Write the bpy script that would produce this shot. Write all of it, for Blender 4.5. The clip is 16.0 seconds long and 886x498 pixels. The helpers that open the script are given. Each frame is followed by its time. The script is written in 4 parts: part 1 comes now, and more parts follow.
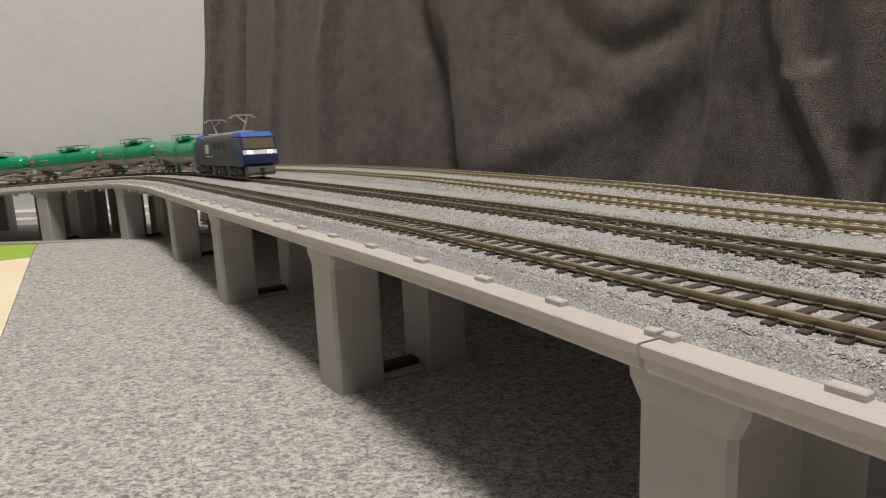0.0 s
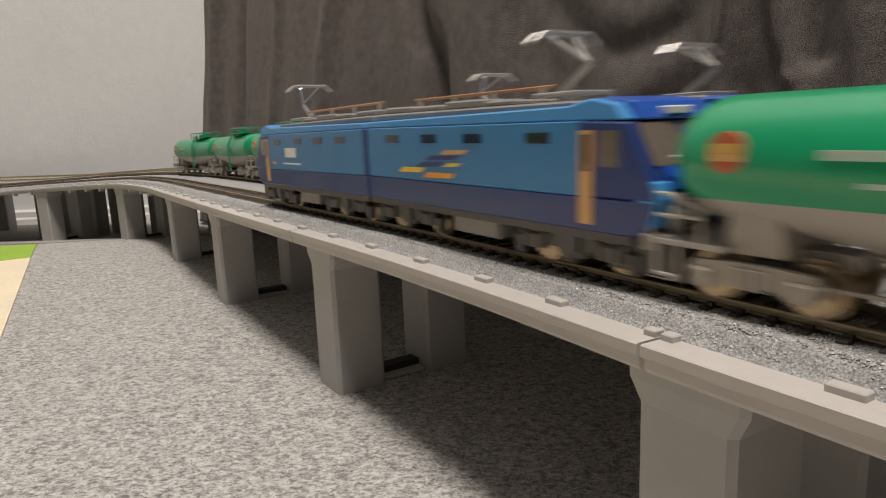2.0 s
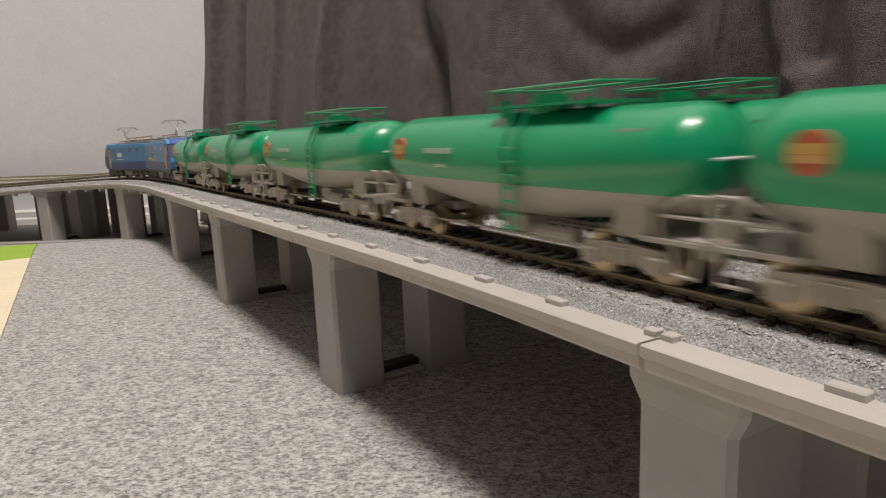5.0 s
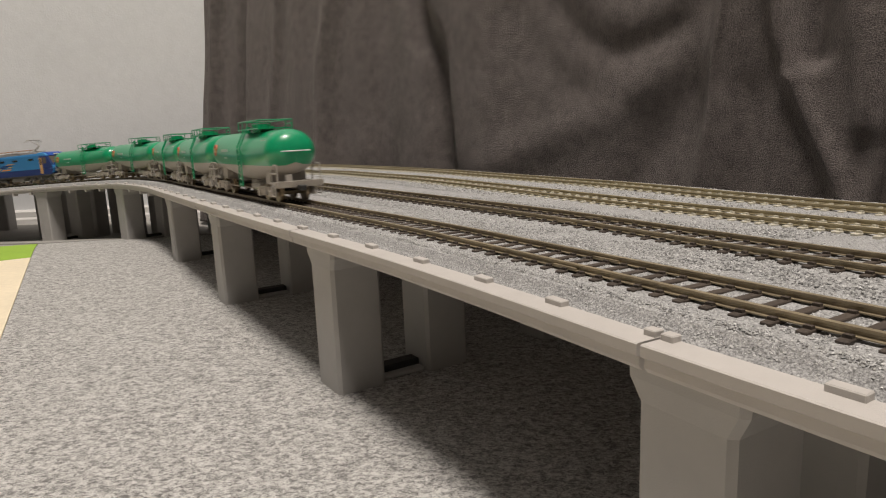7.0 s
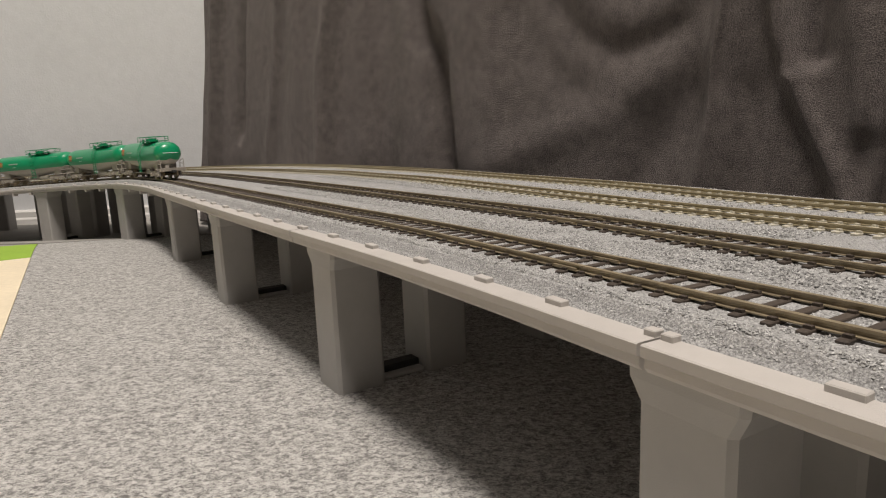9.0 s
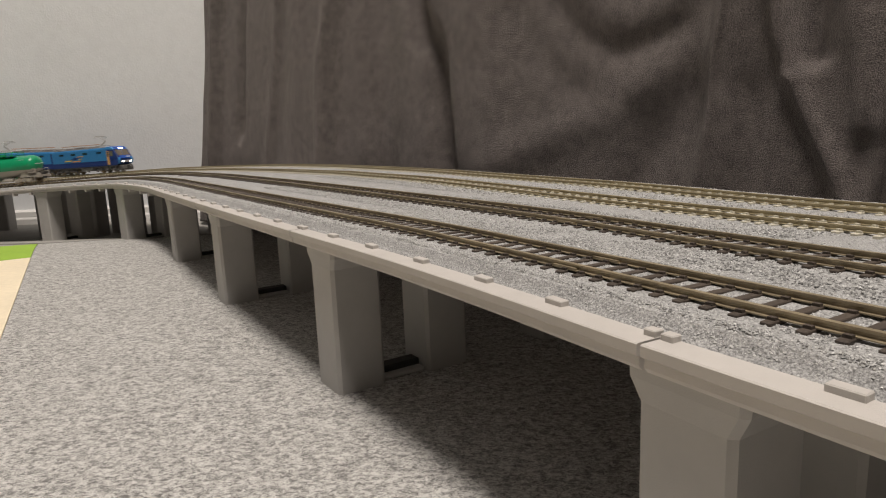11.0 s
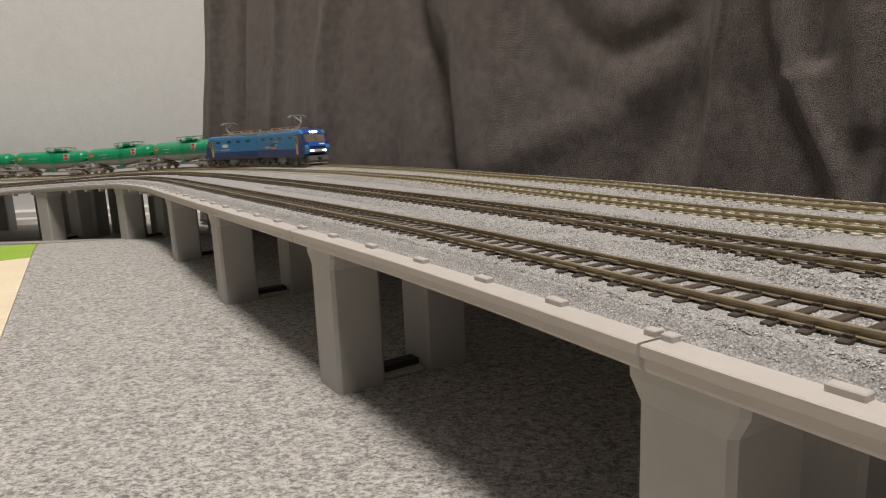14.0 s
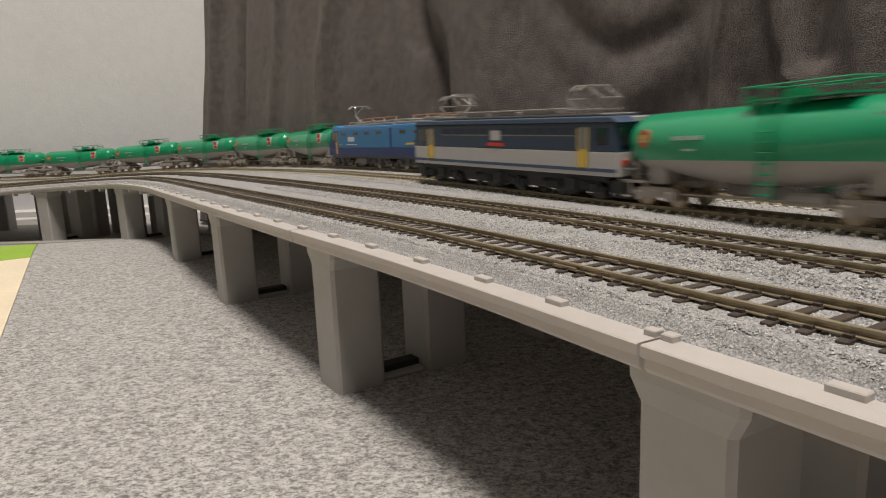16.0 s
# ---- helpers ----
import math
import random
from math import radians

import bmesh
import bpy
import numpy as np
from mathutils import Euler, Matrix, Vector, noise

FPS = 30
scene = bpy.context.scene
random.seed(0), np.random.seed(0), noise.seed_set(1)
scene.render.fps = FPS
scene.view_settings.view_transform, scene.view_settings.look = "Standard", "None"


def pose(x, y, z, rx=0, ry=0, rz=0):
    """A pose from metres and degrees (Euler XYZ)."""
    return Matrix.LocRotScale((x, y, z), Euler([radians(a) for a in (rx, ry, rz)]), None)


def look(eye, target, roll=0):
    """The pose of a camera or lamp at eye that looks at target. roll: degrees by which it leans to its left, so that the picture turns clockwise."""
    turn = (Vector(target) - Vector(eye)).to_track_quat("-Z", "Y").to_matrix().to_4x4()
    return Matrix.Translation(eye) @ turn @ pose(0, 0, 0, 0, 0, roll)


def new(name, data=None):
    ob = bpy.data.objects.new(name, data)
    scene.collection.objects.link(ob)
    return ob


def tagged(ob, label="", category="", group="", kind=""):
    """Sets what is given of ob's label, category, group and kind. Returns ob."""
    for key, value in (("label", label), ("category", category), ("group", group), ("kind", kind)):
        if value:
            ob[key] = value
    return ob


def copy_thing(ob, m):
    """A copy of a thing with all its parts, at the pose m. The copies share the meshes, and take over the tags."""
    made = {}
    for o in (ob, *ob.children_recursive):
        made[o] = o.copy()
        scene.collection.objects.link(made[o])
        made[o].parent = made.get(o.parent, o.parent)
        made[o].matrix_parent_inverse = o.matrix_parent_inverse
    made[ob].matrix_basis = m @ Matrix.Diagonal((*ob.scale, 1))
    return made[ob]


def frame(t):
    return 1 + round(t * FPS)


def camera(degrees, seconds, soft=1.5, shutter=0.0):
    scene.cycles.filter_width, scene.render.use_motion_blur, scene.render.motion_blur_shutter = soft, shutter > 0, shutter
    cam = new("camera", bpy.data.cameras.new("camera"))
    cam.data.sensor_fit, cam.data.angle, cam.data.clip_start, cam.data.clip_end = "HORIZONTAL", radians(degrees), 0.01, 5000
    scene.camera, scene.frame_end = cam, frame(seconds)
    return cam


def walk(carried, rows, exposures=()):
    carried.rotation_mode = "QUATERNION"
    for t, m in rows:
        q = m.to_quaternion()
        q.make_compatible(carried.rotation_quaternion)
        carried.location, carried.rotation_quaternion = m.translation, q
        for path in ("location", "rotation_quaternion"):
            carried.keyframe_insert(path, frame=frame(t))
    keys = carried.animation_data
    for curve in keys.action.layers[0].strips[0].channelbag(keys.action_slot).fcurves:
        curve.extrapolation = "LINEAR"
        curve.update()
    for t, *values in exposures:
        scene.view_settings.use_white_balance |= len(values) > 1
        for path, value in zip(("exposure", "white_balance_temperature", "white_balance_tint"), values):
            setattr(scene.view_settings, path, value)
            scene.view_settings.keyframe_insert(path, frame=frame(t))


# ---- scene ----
# ---- camera: stands still on the floor beside the viaduct ----
cam = camera(68.57, 16.0, soft=1.1, shutter=0.7)
# The layout is laid out below in units of 1.833 m (track gauge 16.5 units), and set down at its true size: 9 mm gauge.
TRUE = 9.0 / 16.5
CAM = pose(0, 0, 0.125 * TRUE, 79.312, 0, 0) @ pose(0, 0, 0, 0, 0, -2.345)
walk(cam, [(0.0, CAM), (16.0, CAM)], exposures=[(0.0, 0.0), (16.0, 0.0)])

# ---- world and lamps ----
world = bpy.data.worlds.new("room_light")
scene.world = world
world.use_nodes = True
wn = world.node_tree.nodes["Background"]
wn.inputs["Color"].default_value = (1.0, 0.93, 0.86, 1)
wn.inputs["Strength"].default_value = 0.16


def area_lamp(name, m, size, power, colour):
    data = bpy.data.lights.new(name, "AREA")
    data.shape, data.size, data.energy, data.color = "DISK", size, power, colour
    ob = new(name, data)
    ob.matrix_world = m
    return ob


area_lamp("ceiling_lamp_light", look((0.105, -0.33, 2.30), (-0.03, 0.16, 0)), 0.55, 55, (1.0, 0.905, 0.82))

# ---- materials ----


def material(name, colour, rough=0.6, metal=0.0, spread=0.12, scale=300.0, bump=0.0, bump_scale=900.0, island=0.0, coat=0.0, big=1.0):
    m = bpy.data.materials.new(name)
    m.use_nodes = True
    nt = m.node_tree
    b = nt.nodes["Principled BSDF"]
    b.inputs["Roughness"].default_value = rough
    b.inputs["Metallic"].default_value = metal
    b.inputs["Coat Weight"].default_value = coat
    tc = nt.nodes.new("ShaderNodeTexCoord")
    n1 = nt.nodes.new("ShaderNodeTexNoise")
    n1.inputs["Scale"].default_value = scale
    n1.inputs["Detail"].default_value = 4
    n2 = nt.nodes.new("ShaderNodeTexNoise")
    n2.inputs["Scale"].default_value = scale / 12
    n2.inputs["Detail"].default_value = 3
    nt.links.new(tc.outputs["Object"], n1.inputs["Vector"])
    nt.links.new(tc.outputs["Object"], n2.inputs["Vector"])
    add = nt.nodes.new("ShaderNodeMath")
    add.operation = "MULTIPLY_ADD"
    nt.links.new(n2.outputs["Fac"], add.inputs[0])
    add.inputs[1].default_value = big
    nt.links.new(n1.outputs["Fac"], add.inputs[2])
    last = add.outputs[0]
    if island:
        geo = nt.nodes.new("ShaderNodeNewGeometry")
        info = nt.nodes.new("ShaderNodeObjectInfo")
        mx = nt.nodes.new("ShaderNodeMath")
        mx.operation = "ADD"
        nt.links.new(geo.outputs["Random Per Island"], mx.inputs[0])
        nt.links.new(info.outputs["Random"], mx.inputs[1])
        ma = nt.nodes.new("ShaderNodeMath")
        ma.operation = "MULTIPLY_ADD"
        ma.inputs[1].default_value = island
        nt.links.new(mx.outputs[0], ma.inputs[0])
        nt.links.new(last, ma.inputs[2])
        sub = nt.nodes.new("ShaderNodeMath")
        sub.operation = "SUBTRACT"
        sub.inputs[1].default_value = island
        nt.links.new(ma.outputs[0], sub.inputs[0])
        last = sub.outputs[0]
    mr = nt.nodes.new("ShaderNodeMapRange")
    mr.inputs["From Min"].default_value = 0.1 + 0.5 * big
    mr.inputs["From Max"].default_value = 0.9 + 0.5 * big
    mr.inputs["To Min"].default_value = 1 - spread
    mr.inputs["To Max"].default_value = 1 + spread
    nt.links.new(last, mr.inputs["Value"])
    mul = nt.nodes.new("ShaderNodeVectorMath")
    mul.operation = "SCALE"
    mul.inputs[0].default_value = colour[:3]
    nt.links.new(mr.outputs[0], mul.inputs["Scale"])
    nt.links.new(mul.outputs[0], b.inputs["Base Color"])
    if bump:
        nb = nt.nodes.new("ShaderNodeTexNoise")
        nb.inputs["Scale"].default_value = bump_scale
        nb.inputs["Detail"].default_value = 5
        nt.links.new(tc.outputs["Object"], nb.inputs["Vector"])
        bp = nt.nodes.new("ShaderNodeBump")
        bp.inputs["Strength"].default_value = 1.0
        bp.inputs["Distance"].default_value = bump * TRUE
        nt.links.new(nb.outputs["Fac"], bp.inputs["Height"])
        nt.links.new(bp.outputs["Normal"], b.inputs["Normal"])
    return m


def glow(name, colour, strength):
    m = bpy.data.materials.new(name)
    m.use_nodes = True
    b = m.node_tree.nodes["Principled BSDF"]
    b.inputs["Base Color"].default_value = (*colour, 1)
    b.inputs["Emission Color"].default_value = (*colour, 1)
    b.inputs["Emission Strength"].default_value = strength
    return m


def felt_carpet(name, dark, light):
    """Needle-felt: tangled fibre clumps of two greys, stretched one way, over fine fibre grain."""
    m = material(name, (0.4, 0.39, 0.38), rough=0.95, bump=0.0024, bump_scale=620)
    nt = m.node_tree
    b = nt.nodes["Principled BSDF"]
    b.inputs["Sheen Weight"].default_value = 0.15
    tc = next(n for n in nt.nodes if n.type == "TEX_COORD")
    mp = nt.nodes.new("ShaderNodeMapping")
    mp.inputs["Rotation"].default_value = (0, 0, 0.35)
    mp.inputs["Scale"].default_value = (0.72, 1.0, 1.0)
    nt.links.new(tc.outputs["Object"], mp.inputs["Vector"])
    n = nt.nodes.new("ShaderNodeTexNoise")
    n.inputs["Scale"].default_value = 560
    n.inputs["Detail"].default_value = 8
    n.inputs["Roughness"].default_value = 0.8
    n.inputs["Distortion"].default_value = 0.7
    nt.links.new(mp.outputs[0], n.inputs["Vector"])
    big = nt.nodes.new("ShaderNodeTexNoise")
    big.inputs["Scale"].default_value = 160
    big.inputs["Detail"].default_value = 5
    nt.links.new(tc.outputs["Object"], big.inputs["Vector"])
    mixv = nt.nodes.new("ShaderNodeMath")
    mixv.operation = "MULTIPLY_ADD"
    mixv.inputs[1].default_value = 0.16
    nt.links.new(big.outputs["Fac"], mixv.inputs[0])
    nt.links.new(n.outputs["Fac"], mixv.inputs[2])
    cr = nt.nodes.new("ShaderNodeValToRGB")
    cr.color_ramp.elements[0].position, cr.color_ramp.elements[0].color = 0.492, (*dark, 1)
    cr.color_ramp.elements[1].position, cr.color_ramp.elements[1].color = 0.655, (*light, 1)
    nt.links.new(mixv.outputs[0], cr.inputs["Fac"])
    nt.links.new(cr.outputs["Color"], b.inputs["Base Color"])
    return m


M_CARPET = felt_carpet("grey_felt", (0.17, 0.166, 0.16), (0.70, 0.69, 0.67))
M_FLOOR = material("grey_floor", (0.34, 0.33, 0.31), 0.8, scale=60)
M_WALL = material("wallpaper", (0.76, 0.775, 0.79), 0.85, spread=0.05, scale=60, bump=0.0004, bump_scale=260)
# Dark grey for the unseen walls, to cut light bounced under the deck.
M_BOUNCE_CUT = material("bounce_cutting_room_grey", (0.20, 0.19, 0.18), 0.85, spread=0.05, scale=20)
M_WHITE = material("white_trim", (0.74, 0.73, 0.71), 0.5, spread=0.04)
M_CREAM = material("cream_mat", (0.80, 0.70, 0.52), 0.8, spread=0.08, scale=200, bump=0.0003)
M_LIME = material("lime_mat", (0.30, 0.48, 0.05), 0.8, spread=0.08, scale=200)
M_DECK = material("deck_plastic", (0.50, 0.475, 0.45), 0.55, spread=0.06, scale=160, bump=0.00006, bump_scale=2500)
M_PIER = material("pier_plastic", (0.43, 0.42, 0.405), 0.6, spread=0.06, scale=120, bump=0.00006, bump_scale=2500)
M_BALLAST = material("ballast_grains", (0.37, 0.37, 0.37), 0.7, spread=0.9, scale=1700, bump=0.0007, bump_scale=1600, big=0.25)
M_STONE = material("ballast_stones", (0.385, 0.385, 0.38), 0.35, spread=0.5, scale=900, island=0.8, big=0.2)
M_RAIL = material("rail_brown_brass", (0.33, 0.275, 0.185), 0.42, metal=0.35, spread=0.3, scale=300)
M_RAIL_PALE = material("rail_pale_brass", (0.38, 0.325, 0.205), 0.45, metal=0.2, spread=0.25, scale=300)
M_TIE = material("tie_dark_brown", (0.062, 0.048, 0.038), 0.6, spread=0.3, scale=700, island=0.3)
M_TIE_PALE = material("tie_pale", (0.55, 0.52, 0.43), 0.6, spread=0.15, scale=700, island=0.2)
M_FLEECE = material("charcoal_fleece", (0.108, 0.093, 0.088), 0.95, spread=1.4, scale=1100, bump=0.0026, bump_scale=1050, big=0.4)
M_FLEECE.node_tree.nodes["Principled BSDF"].inputs["Sheen Weight"].default_value = 0.5
M_FLEECE.node_tree.nodes["Principled BSDF"].inputs["Sheen Tint"].default_value = (0.55, 0.5, 0.48, 1)

M_GREEN = material("tank_green", (0.004, 0.30, 0.13), 0.30, spread=0.05, coat=0.25)
M_GREY = material("tank_grey", (0.40, 0.375, 0.34), 0.5, spread=0.1)
M_BOGIE = material("bogie_grey", (0.33, 0.30, 0.26), 0.55, spread=0.2)
M_BLACK = material("frame_black", (0.028, 0.027, 0.026), 0.6, spread=0.3)
M_DARKGREY = material("underframe_grey", (0.10, 0.095, 0.09), 0.6, spread=0.25)
M_WHEEL = material("wheel_metal", (0.42, 0.34, 0.24), 0.35, metal=0.8, spread=0.2)
M_SKY = material("sky_blue_paint", (0.034, 0.20, 0.45), 0.35, spread=0.05, coat=0.2)
# Flash paint; on the roof rim it puts light from above into the colour.
M_FLASH_LIT_RIM = material("flash_and_lit_rim_blue", (0.06, 0.29, 0.66), 0.35, spread=0.05, coat=0.2)
M_NAVY = material("navy_paint", (0.012, 0.035, 0.16), 0.35, spread=0.06, coat=0.2)
M_BLUE = material("bright_blue_paint", (0.015, 0.09, 0.45), 0.35, spread=0.06, coat=0.2)
M_SLATE = material("slate_blue_paint", (0.03, 0.055, 0.10), 0.4, spread=0.08)
M_PALE = material("pale_grey_paint", (0.52, 0.51, 0.50), 0.4, spread=0.05)
M_ROOF = material("roof_grey", (0.26, 0.25, 0.24), 0.6, spread=0.2)
M_COPPER = material("copper_line", (0.55, 0.28, 0.14), 0.4, metal=0.6)
M_ORANGE = material("orange_print", (0.80, 0.33, 0.04), 0.5)
M_YELLOW = material("yellow_print", (0.80, 0.55, 0.06), 0.5)
M_RED = material("red_print", (0.60, 0.05, 0.03), 0.5)
M_LETTER = material("greyed_white_print", (0.42, 0.56, 0.48), 0.5)
M_PLACARD = material("faded_orange_red_print", (0.48, 0.12, 0.05), 0.5)
M_GOLD = material("faded_gold_print", (0.60, 0.38, 0.10), 0.5)
M_PRINT = material("white_print", (0.75, 0.76, 0.76), 0.5)
M_GLASS = material("window_glass", (0.02, 0.022, 0.025), 0.08, spread=0.05, coat=0.5)
M_AMBER = material("cab_interior_tint", (0.15, 0.125, 0.10), 0.15, spread=0.2, coat=0.5)
M_STEEL = material("pantograph_metal", (0.55, 0.54, 0.52), 0.35, metal=0.7)
M_LAMP = glow("headlamp_glow", (1.0, 0.93, 0.8), 9.0)

# ---- mesh helpers ----


def mesh_from(bm, name, mat, smooth=False):
    me = bpy.data.meshes.new(name)
    bm.to_mesh(me)
    bm.free()
    for m in (mat if isinstance(mat, (list, tuple)) else [mat]):
        me.materials.append(m)
    if smooth:
        me.polygons.foreach_set("use_smooth", [True] * len(me.polygons))
    return me


def part(name, bm, mat, parent=None, label="", smooth=False):
    ob = new(name, mesh_from(bm, name, mat, smooth))
    ob.parent = parent
    if label:
        tagged(ob, label)
    return ob


def empty(name, label, category, group="", kind=""):
    ob = new(name)
    ob.empty_display_size = 0.01
    return tagged(ob, label, category, group, kind)


def box(bm, x0, x1, y0, y1, z0, z1, bevel=0.0):
    made = bmesh.ops.create_cube(bm, size=1.0, matrix=Matrix.Translation(((x0 + x1) / 2, (y0 + y1) / 2, (z0 + z1) / 2)) @ Matrix.Diagonal((x1 - x0, y1 - y0, z1 - z0, 1)))
    if bevel:
        edges = list({e for v in made["verts"] for e in v.link_edges})
        bmesh.ops.bevel(bm, geom=edges, offset=bevel, segments=1, affect="EDGES")


def B(*a, bevel=0.0):
    bm = bmesh.new()
    box(bm, *a, bevel=bevel)
    return bm


def rod(bm, p, q, r, n=6):
    p, q = Vector(p), Vector(q)
    d = q - p
    m = Matrix.Translation((p + q) / 2) @ d.to_track_quat("Z", "Y").to_matrix().to_4x4()
    bmesh.ops.create_cone(bm, cap_ends=True, segments=n, radius1=r, radius2=r, depth=d.length, matrix=m)


def rods(pairs, r, n=6):
    bm = bmesh.new()
    for p, q in pairs:
        rod(bm, p, q, r, n)
    return bm


def prism(bm, pts, y0, y1):
    """Solid between y0 and y1 over the outline pts of (x, z)."""
    a = [bm.verts.new((x, y0, z)) for x, z in pts]
    b = [bm.verts.new((x, y1, z)) for x, z in pts]
    n = len(pts)
    bm.faces.new(a)
    bm.faces.new(b[::-1])
    for i in range(n):
        bm.faces.new((a[i], b[i], b[(i + 1) % n], a[(i + 1) % n]))
    bmesh.ops.recalc_face_normals(bm, faces=bm.faces)


# ---- the line of the four tracks at the rails' top: nominal 75 mm steps, bent and lowered to fit the camera's view ----
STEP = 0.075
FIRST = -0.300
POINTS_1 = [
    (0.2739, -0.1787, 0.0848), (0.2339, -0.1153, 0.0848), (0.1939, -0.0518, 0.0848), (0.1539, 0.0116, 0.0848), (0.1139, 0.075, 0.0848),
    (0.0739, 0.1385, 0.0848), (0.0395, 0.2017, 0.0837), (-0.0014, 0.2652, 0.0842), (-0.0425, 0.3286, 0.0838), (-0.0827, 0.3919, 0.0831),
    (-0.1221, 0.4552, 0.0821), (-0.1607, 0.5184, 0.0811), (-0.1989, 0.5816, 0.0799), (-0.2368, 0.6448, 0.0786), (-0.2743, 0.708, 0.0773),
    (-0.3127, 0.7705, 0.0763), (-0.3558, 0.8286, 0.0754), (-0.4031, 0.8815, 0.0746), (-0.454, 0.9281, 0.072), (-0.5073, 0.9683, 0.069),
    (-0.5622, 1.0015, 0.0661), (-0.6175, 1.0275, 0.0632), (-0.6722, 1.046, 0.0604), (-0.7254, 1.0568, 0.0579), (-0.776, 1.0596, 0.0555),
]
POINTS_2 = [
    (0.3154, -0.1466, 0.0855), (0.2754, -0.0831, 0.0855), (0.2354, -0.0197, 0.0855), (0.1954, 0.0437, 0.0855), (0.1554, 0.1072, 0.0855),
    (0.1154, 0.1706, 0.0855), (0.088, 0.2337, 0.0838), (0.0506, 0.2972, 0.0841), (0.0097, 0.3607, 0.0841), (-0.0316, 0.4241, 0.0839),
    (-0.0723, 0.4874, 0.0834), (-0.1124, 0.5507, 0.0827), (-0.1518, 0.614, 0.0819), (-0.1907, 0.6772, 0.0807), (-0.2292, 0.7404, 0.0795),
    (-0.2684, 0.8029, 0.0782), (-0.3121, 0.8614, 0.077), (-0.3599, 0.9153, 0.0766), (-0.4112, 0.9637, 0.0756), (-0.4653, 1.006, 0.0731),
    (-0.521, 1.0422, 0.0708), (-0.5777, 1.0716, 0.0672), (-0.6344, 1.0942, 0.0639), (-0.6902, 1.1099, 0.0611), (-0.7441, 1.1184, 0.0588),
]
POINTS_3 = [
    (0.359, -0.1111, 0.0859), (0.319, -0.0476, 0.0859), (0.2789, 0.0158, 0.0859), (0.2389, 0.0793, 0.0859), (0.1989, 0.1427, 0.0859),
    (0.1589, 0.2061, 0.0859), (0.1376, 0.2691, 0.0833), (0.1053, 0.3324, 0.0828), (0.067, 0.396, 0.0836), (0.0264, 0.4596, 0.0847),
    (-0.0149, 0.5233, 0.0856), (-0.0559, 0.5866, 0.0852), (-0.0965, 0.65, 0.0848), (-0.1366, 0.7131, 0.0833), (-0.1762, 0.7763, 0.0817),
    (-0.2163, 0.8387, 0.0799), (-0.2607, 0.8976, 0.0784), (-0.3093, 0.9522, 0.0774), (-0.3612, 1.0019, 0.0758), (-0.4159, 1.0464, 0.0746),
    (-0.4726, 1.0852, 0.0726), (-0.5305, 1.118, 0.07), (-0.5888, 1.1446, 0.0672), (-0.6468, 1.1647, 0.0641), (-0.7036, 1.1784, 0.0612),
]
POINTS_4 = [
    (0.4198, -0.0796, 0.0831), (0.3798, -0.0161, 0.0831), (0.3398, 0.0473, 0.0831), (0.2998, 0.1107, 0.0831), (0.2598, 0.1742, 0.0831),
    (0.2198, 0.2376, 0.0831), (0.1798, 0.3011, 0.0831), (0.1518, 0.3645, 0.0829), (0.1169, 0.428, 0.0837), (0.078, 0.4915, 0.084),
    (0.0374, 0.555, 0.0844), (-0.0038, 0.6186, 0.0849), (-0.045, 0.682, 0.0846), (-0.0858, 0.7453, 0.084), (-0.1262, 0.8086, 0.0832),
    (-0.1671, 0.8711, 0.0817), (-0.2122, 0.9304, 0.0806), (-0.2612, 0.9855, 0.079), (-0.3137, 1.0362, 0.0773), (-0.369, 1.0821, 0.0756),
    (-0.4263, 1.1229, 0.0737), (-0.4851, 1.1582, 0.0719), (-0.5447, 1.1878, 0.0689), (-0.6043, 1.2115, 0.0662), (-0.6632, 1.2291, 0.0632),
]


class Line:
    """A smooth line through the points; straight before the first, an arc to the left past the last."""

    def __init__(self, pts, radius):
        self.p = [Vector(p) for p in pts]
        self.radius = radius
        ss = np.arange(-3.0, 5.5, 0.005)
        pos = np.array([self.raw(s) for s in ss])
        self.s = ss
        self.arc = np.concatenate([[0], np.cumsum(np.linalg.norm(np.diff(pos, axis=0), axis=1))])

    def raw(self, s):
        f = (s - FIRST) / STEP
        n = len(self.p)
        if f < 0:
            return self.p[0] + (self.p[1] - self.p[0]) * f
        if f >= n - 1:
            d = (self.p[-1] - self.p[-2]).to_2d().normalized()
            a = (f - n + 1) * STEP / self.radius
            left = Vector((-d.y, d.x))
            q = self.p[-1].to_2d() + d * self.radius * math.sin(a) + left * self.radius * (1 - math.cos(a))
            return Vector((q.x, q.y, self.p[-1].z))
        i = int(f)
        t = f - i
        a = self.p[i - 1] if i > 0 else 2 * self.p[0] - self.p[1]
        b, c = self.p[i], self.p[i + 1]
        d = self.p[i + 2] if i + 2 < n else 2 * self.p[-1] - self.p[-2]
        return 0.5 * (2 * b + (c - a) * t + (2 * a - 5 * b + 4 * c - d) * t * t + (3 * b - a - 3 * c + d) * t ** 3)

    def at(self, s):
        """Place, forward and right-hand direction."""
        q = self.raw(s)
        d = (self.raw(s + 0.004) - self.raw(s - 0.004)).normalized()
        return q, d, Vector((d.y, -d.x, 0)).normalized()

    def off(self, s, lat, up=0.0):
        q, d, r = self.at(s)
        return q + r * lat + Vector((0, 0, up))

    def to_arc(self, s):
        return float(np.interp(s, self.s, self.arc))

    def to_s(self, arc):
        return float(np.interp(arc, self.arc, self.s))


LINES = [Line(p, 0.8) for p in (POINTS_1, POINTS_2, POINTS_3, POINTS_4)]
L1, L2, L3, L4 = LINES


def smooth01(t):
    t = min(1.0, max(0.0, t))
    return t * t * (3 - 2 * t)


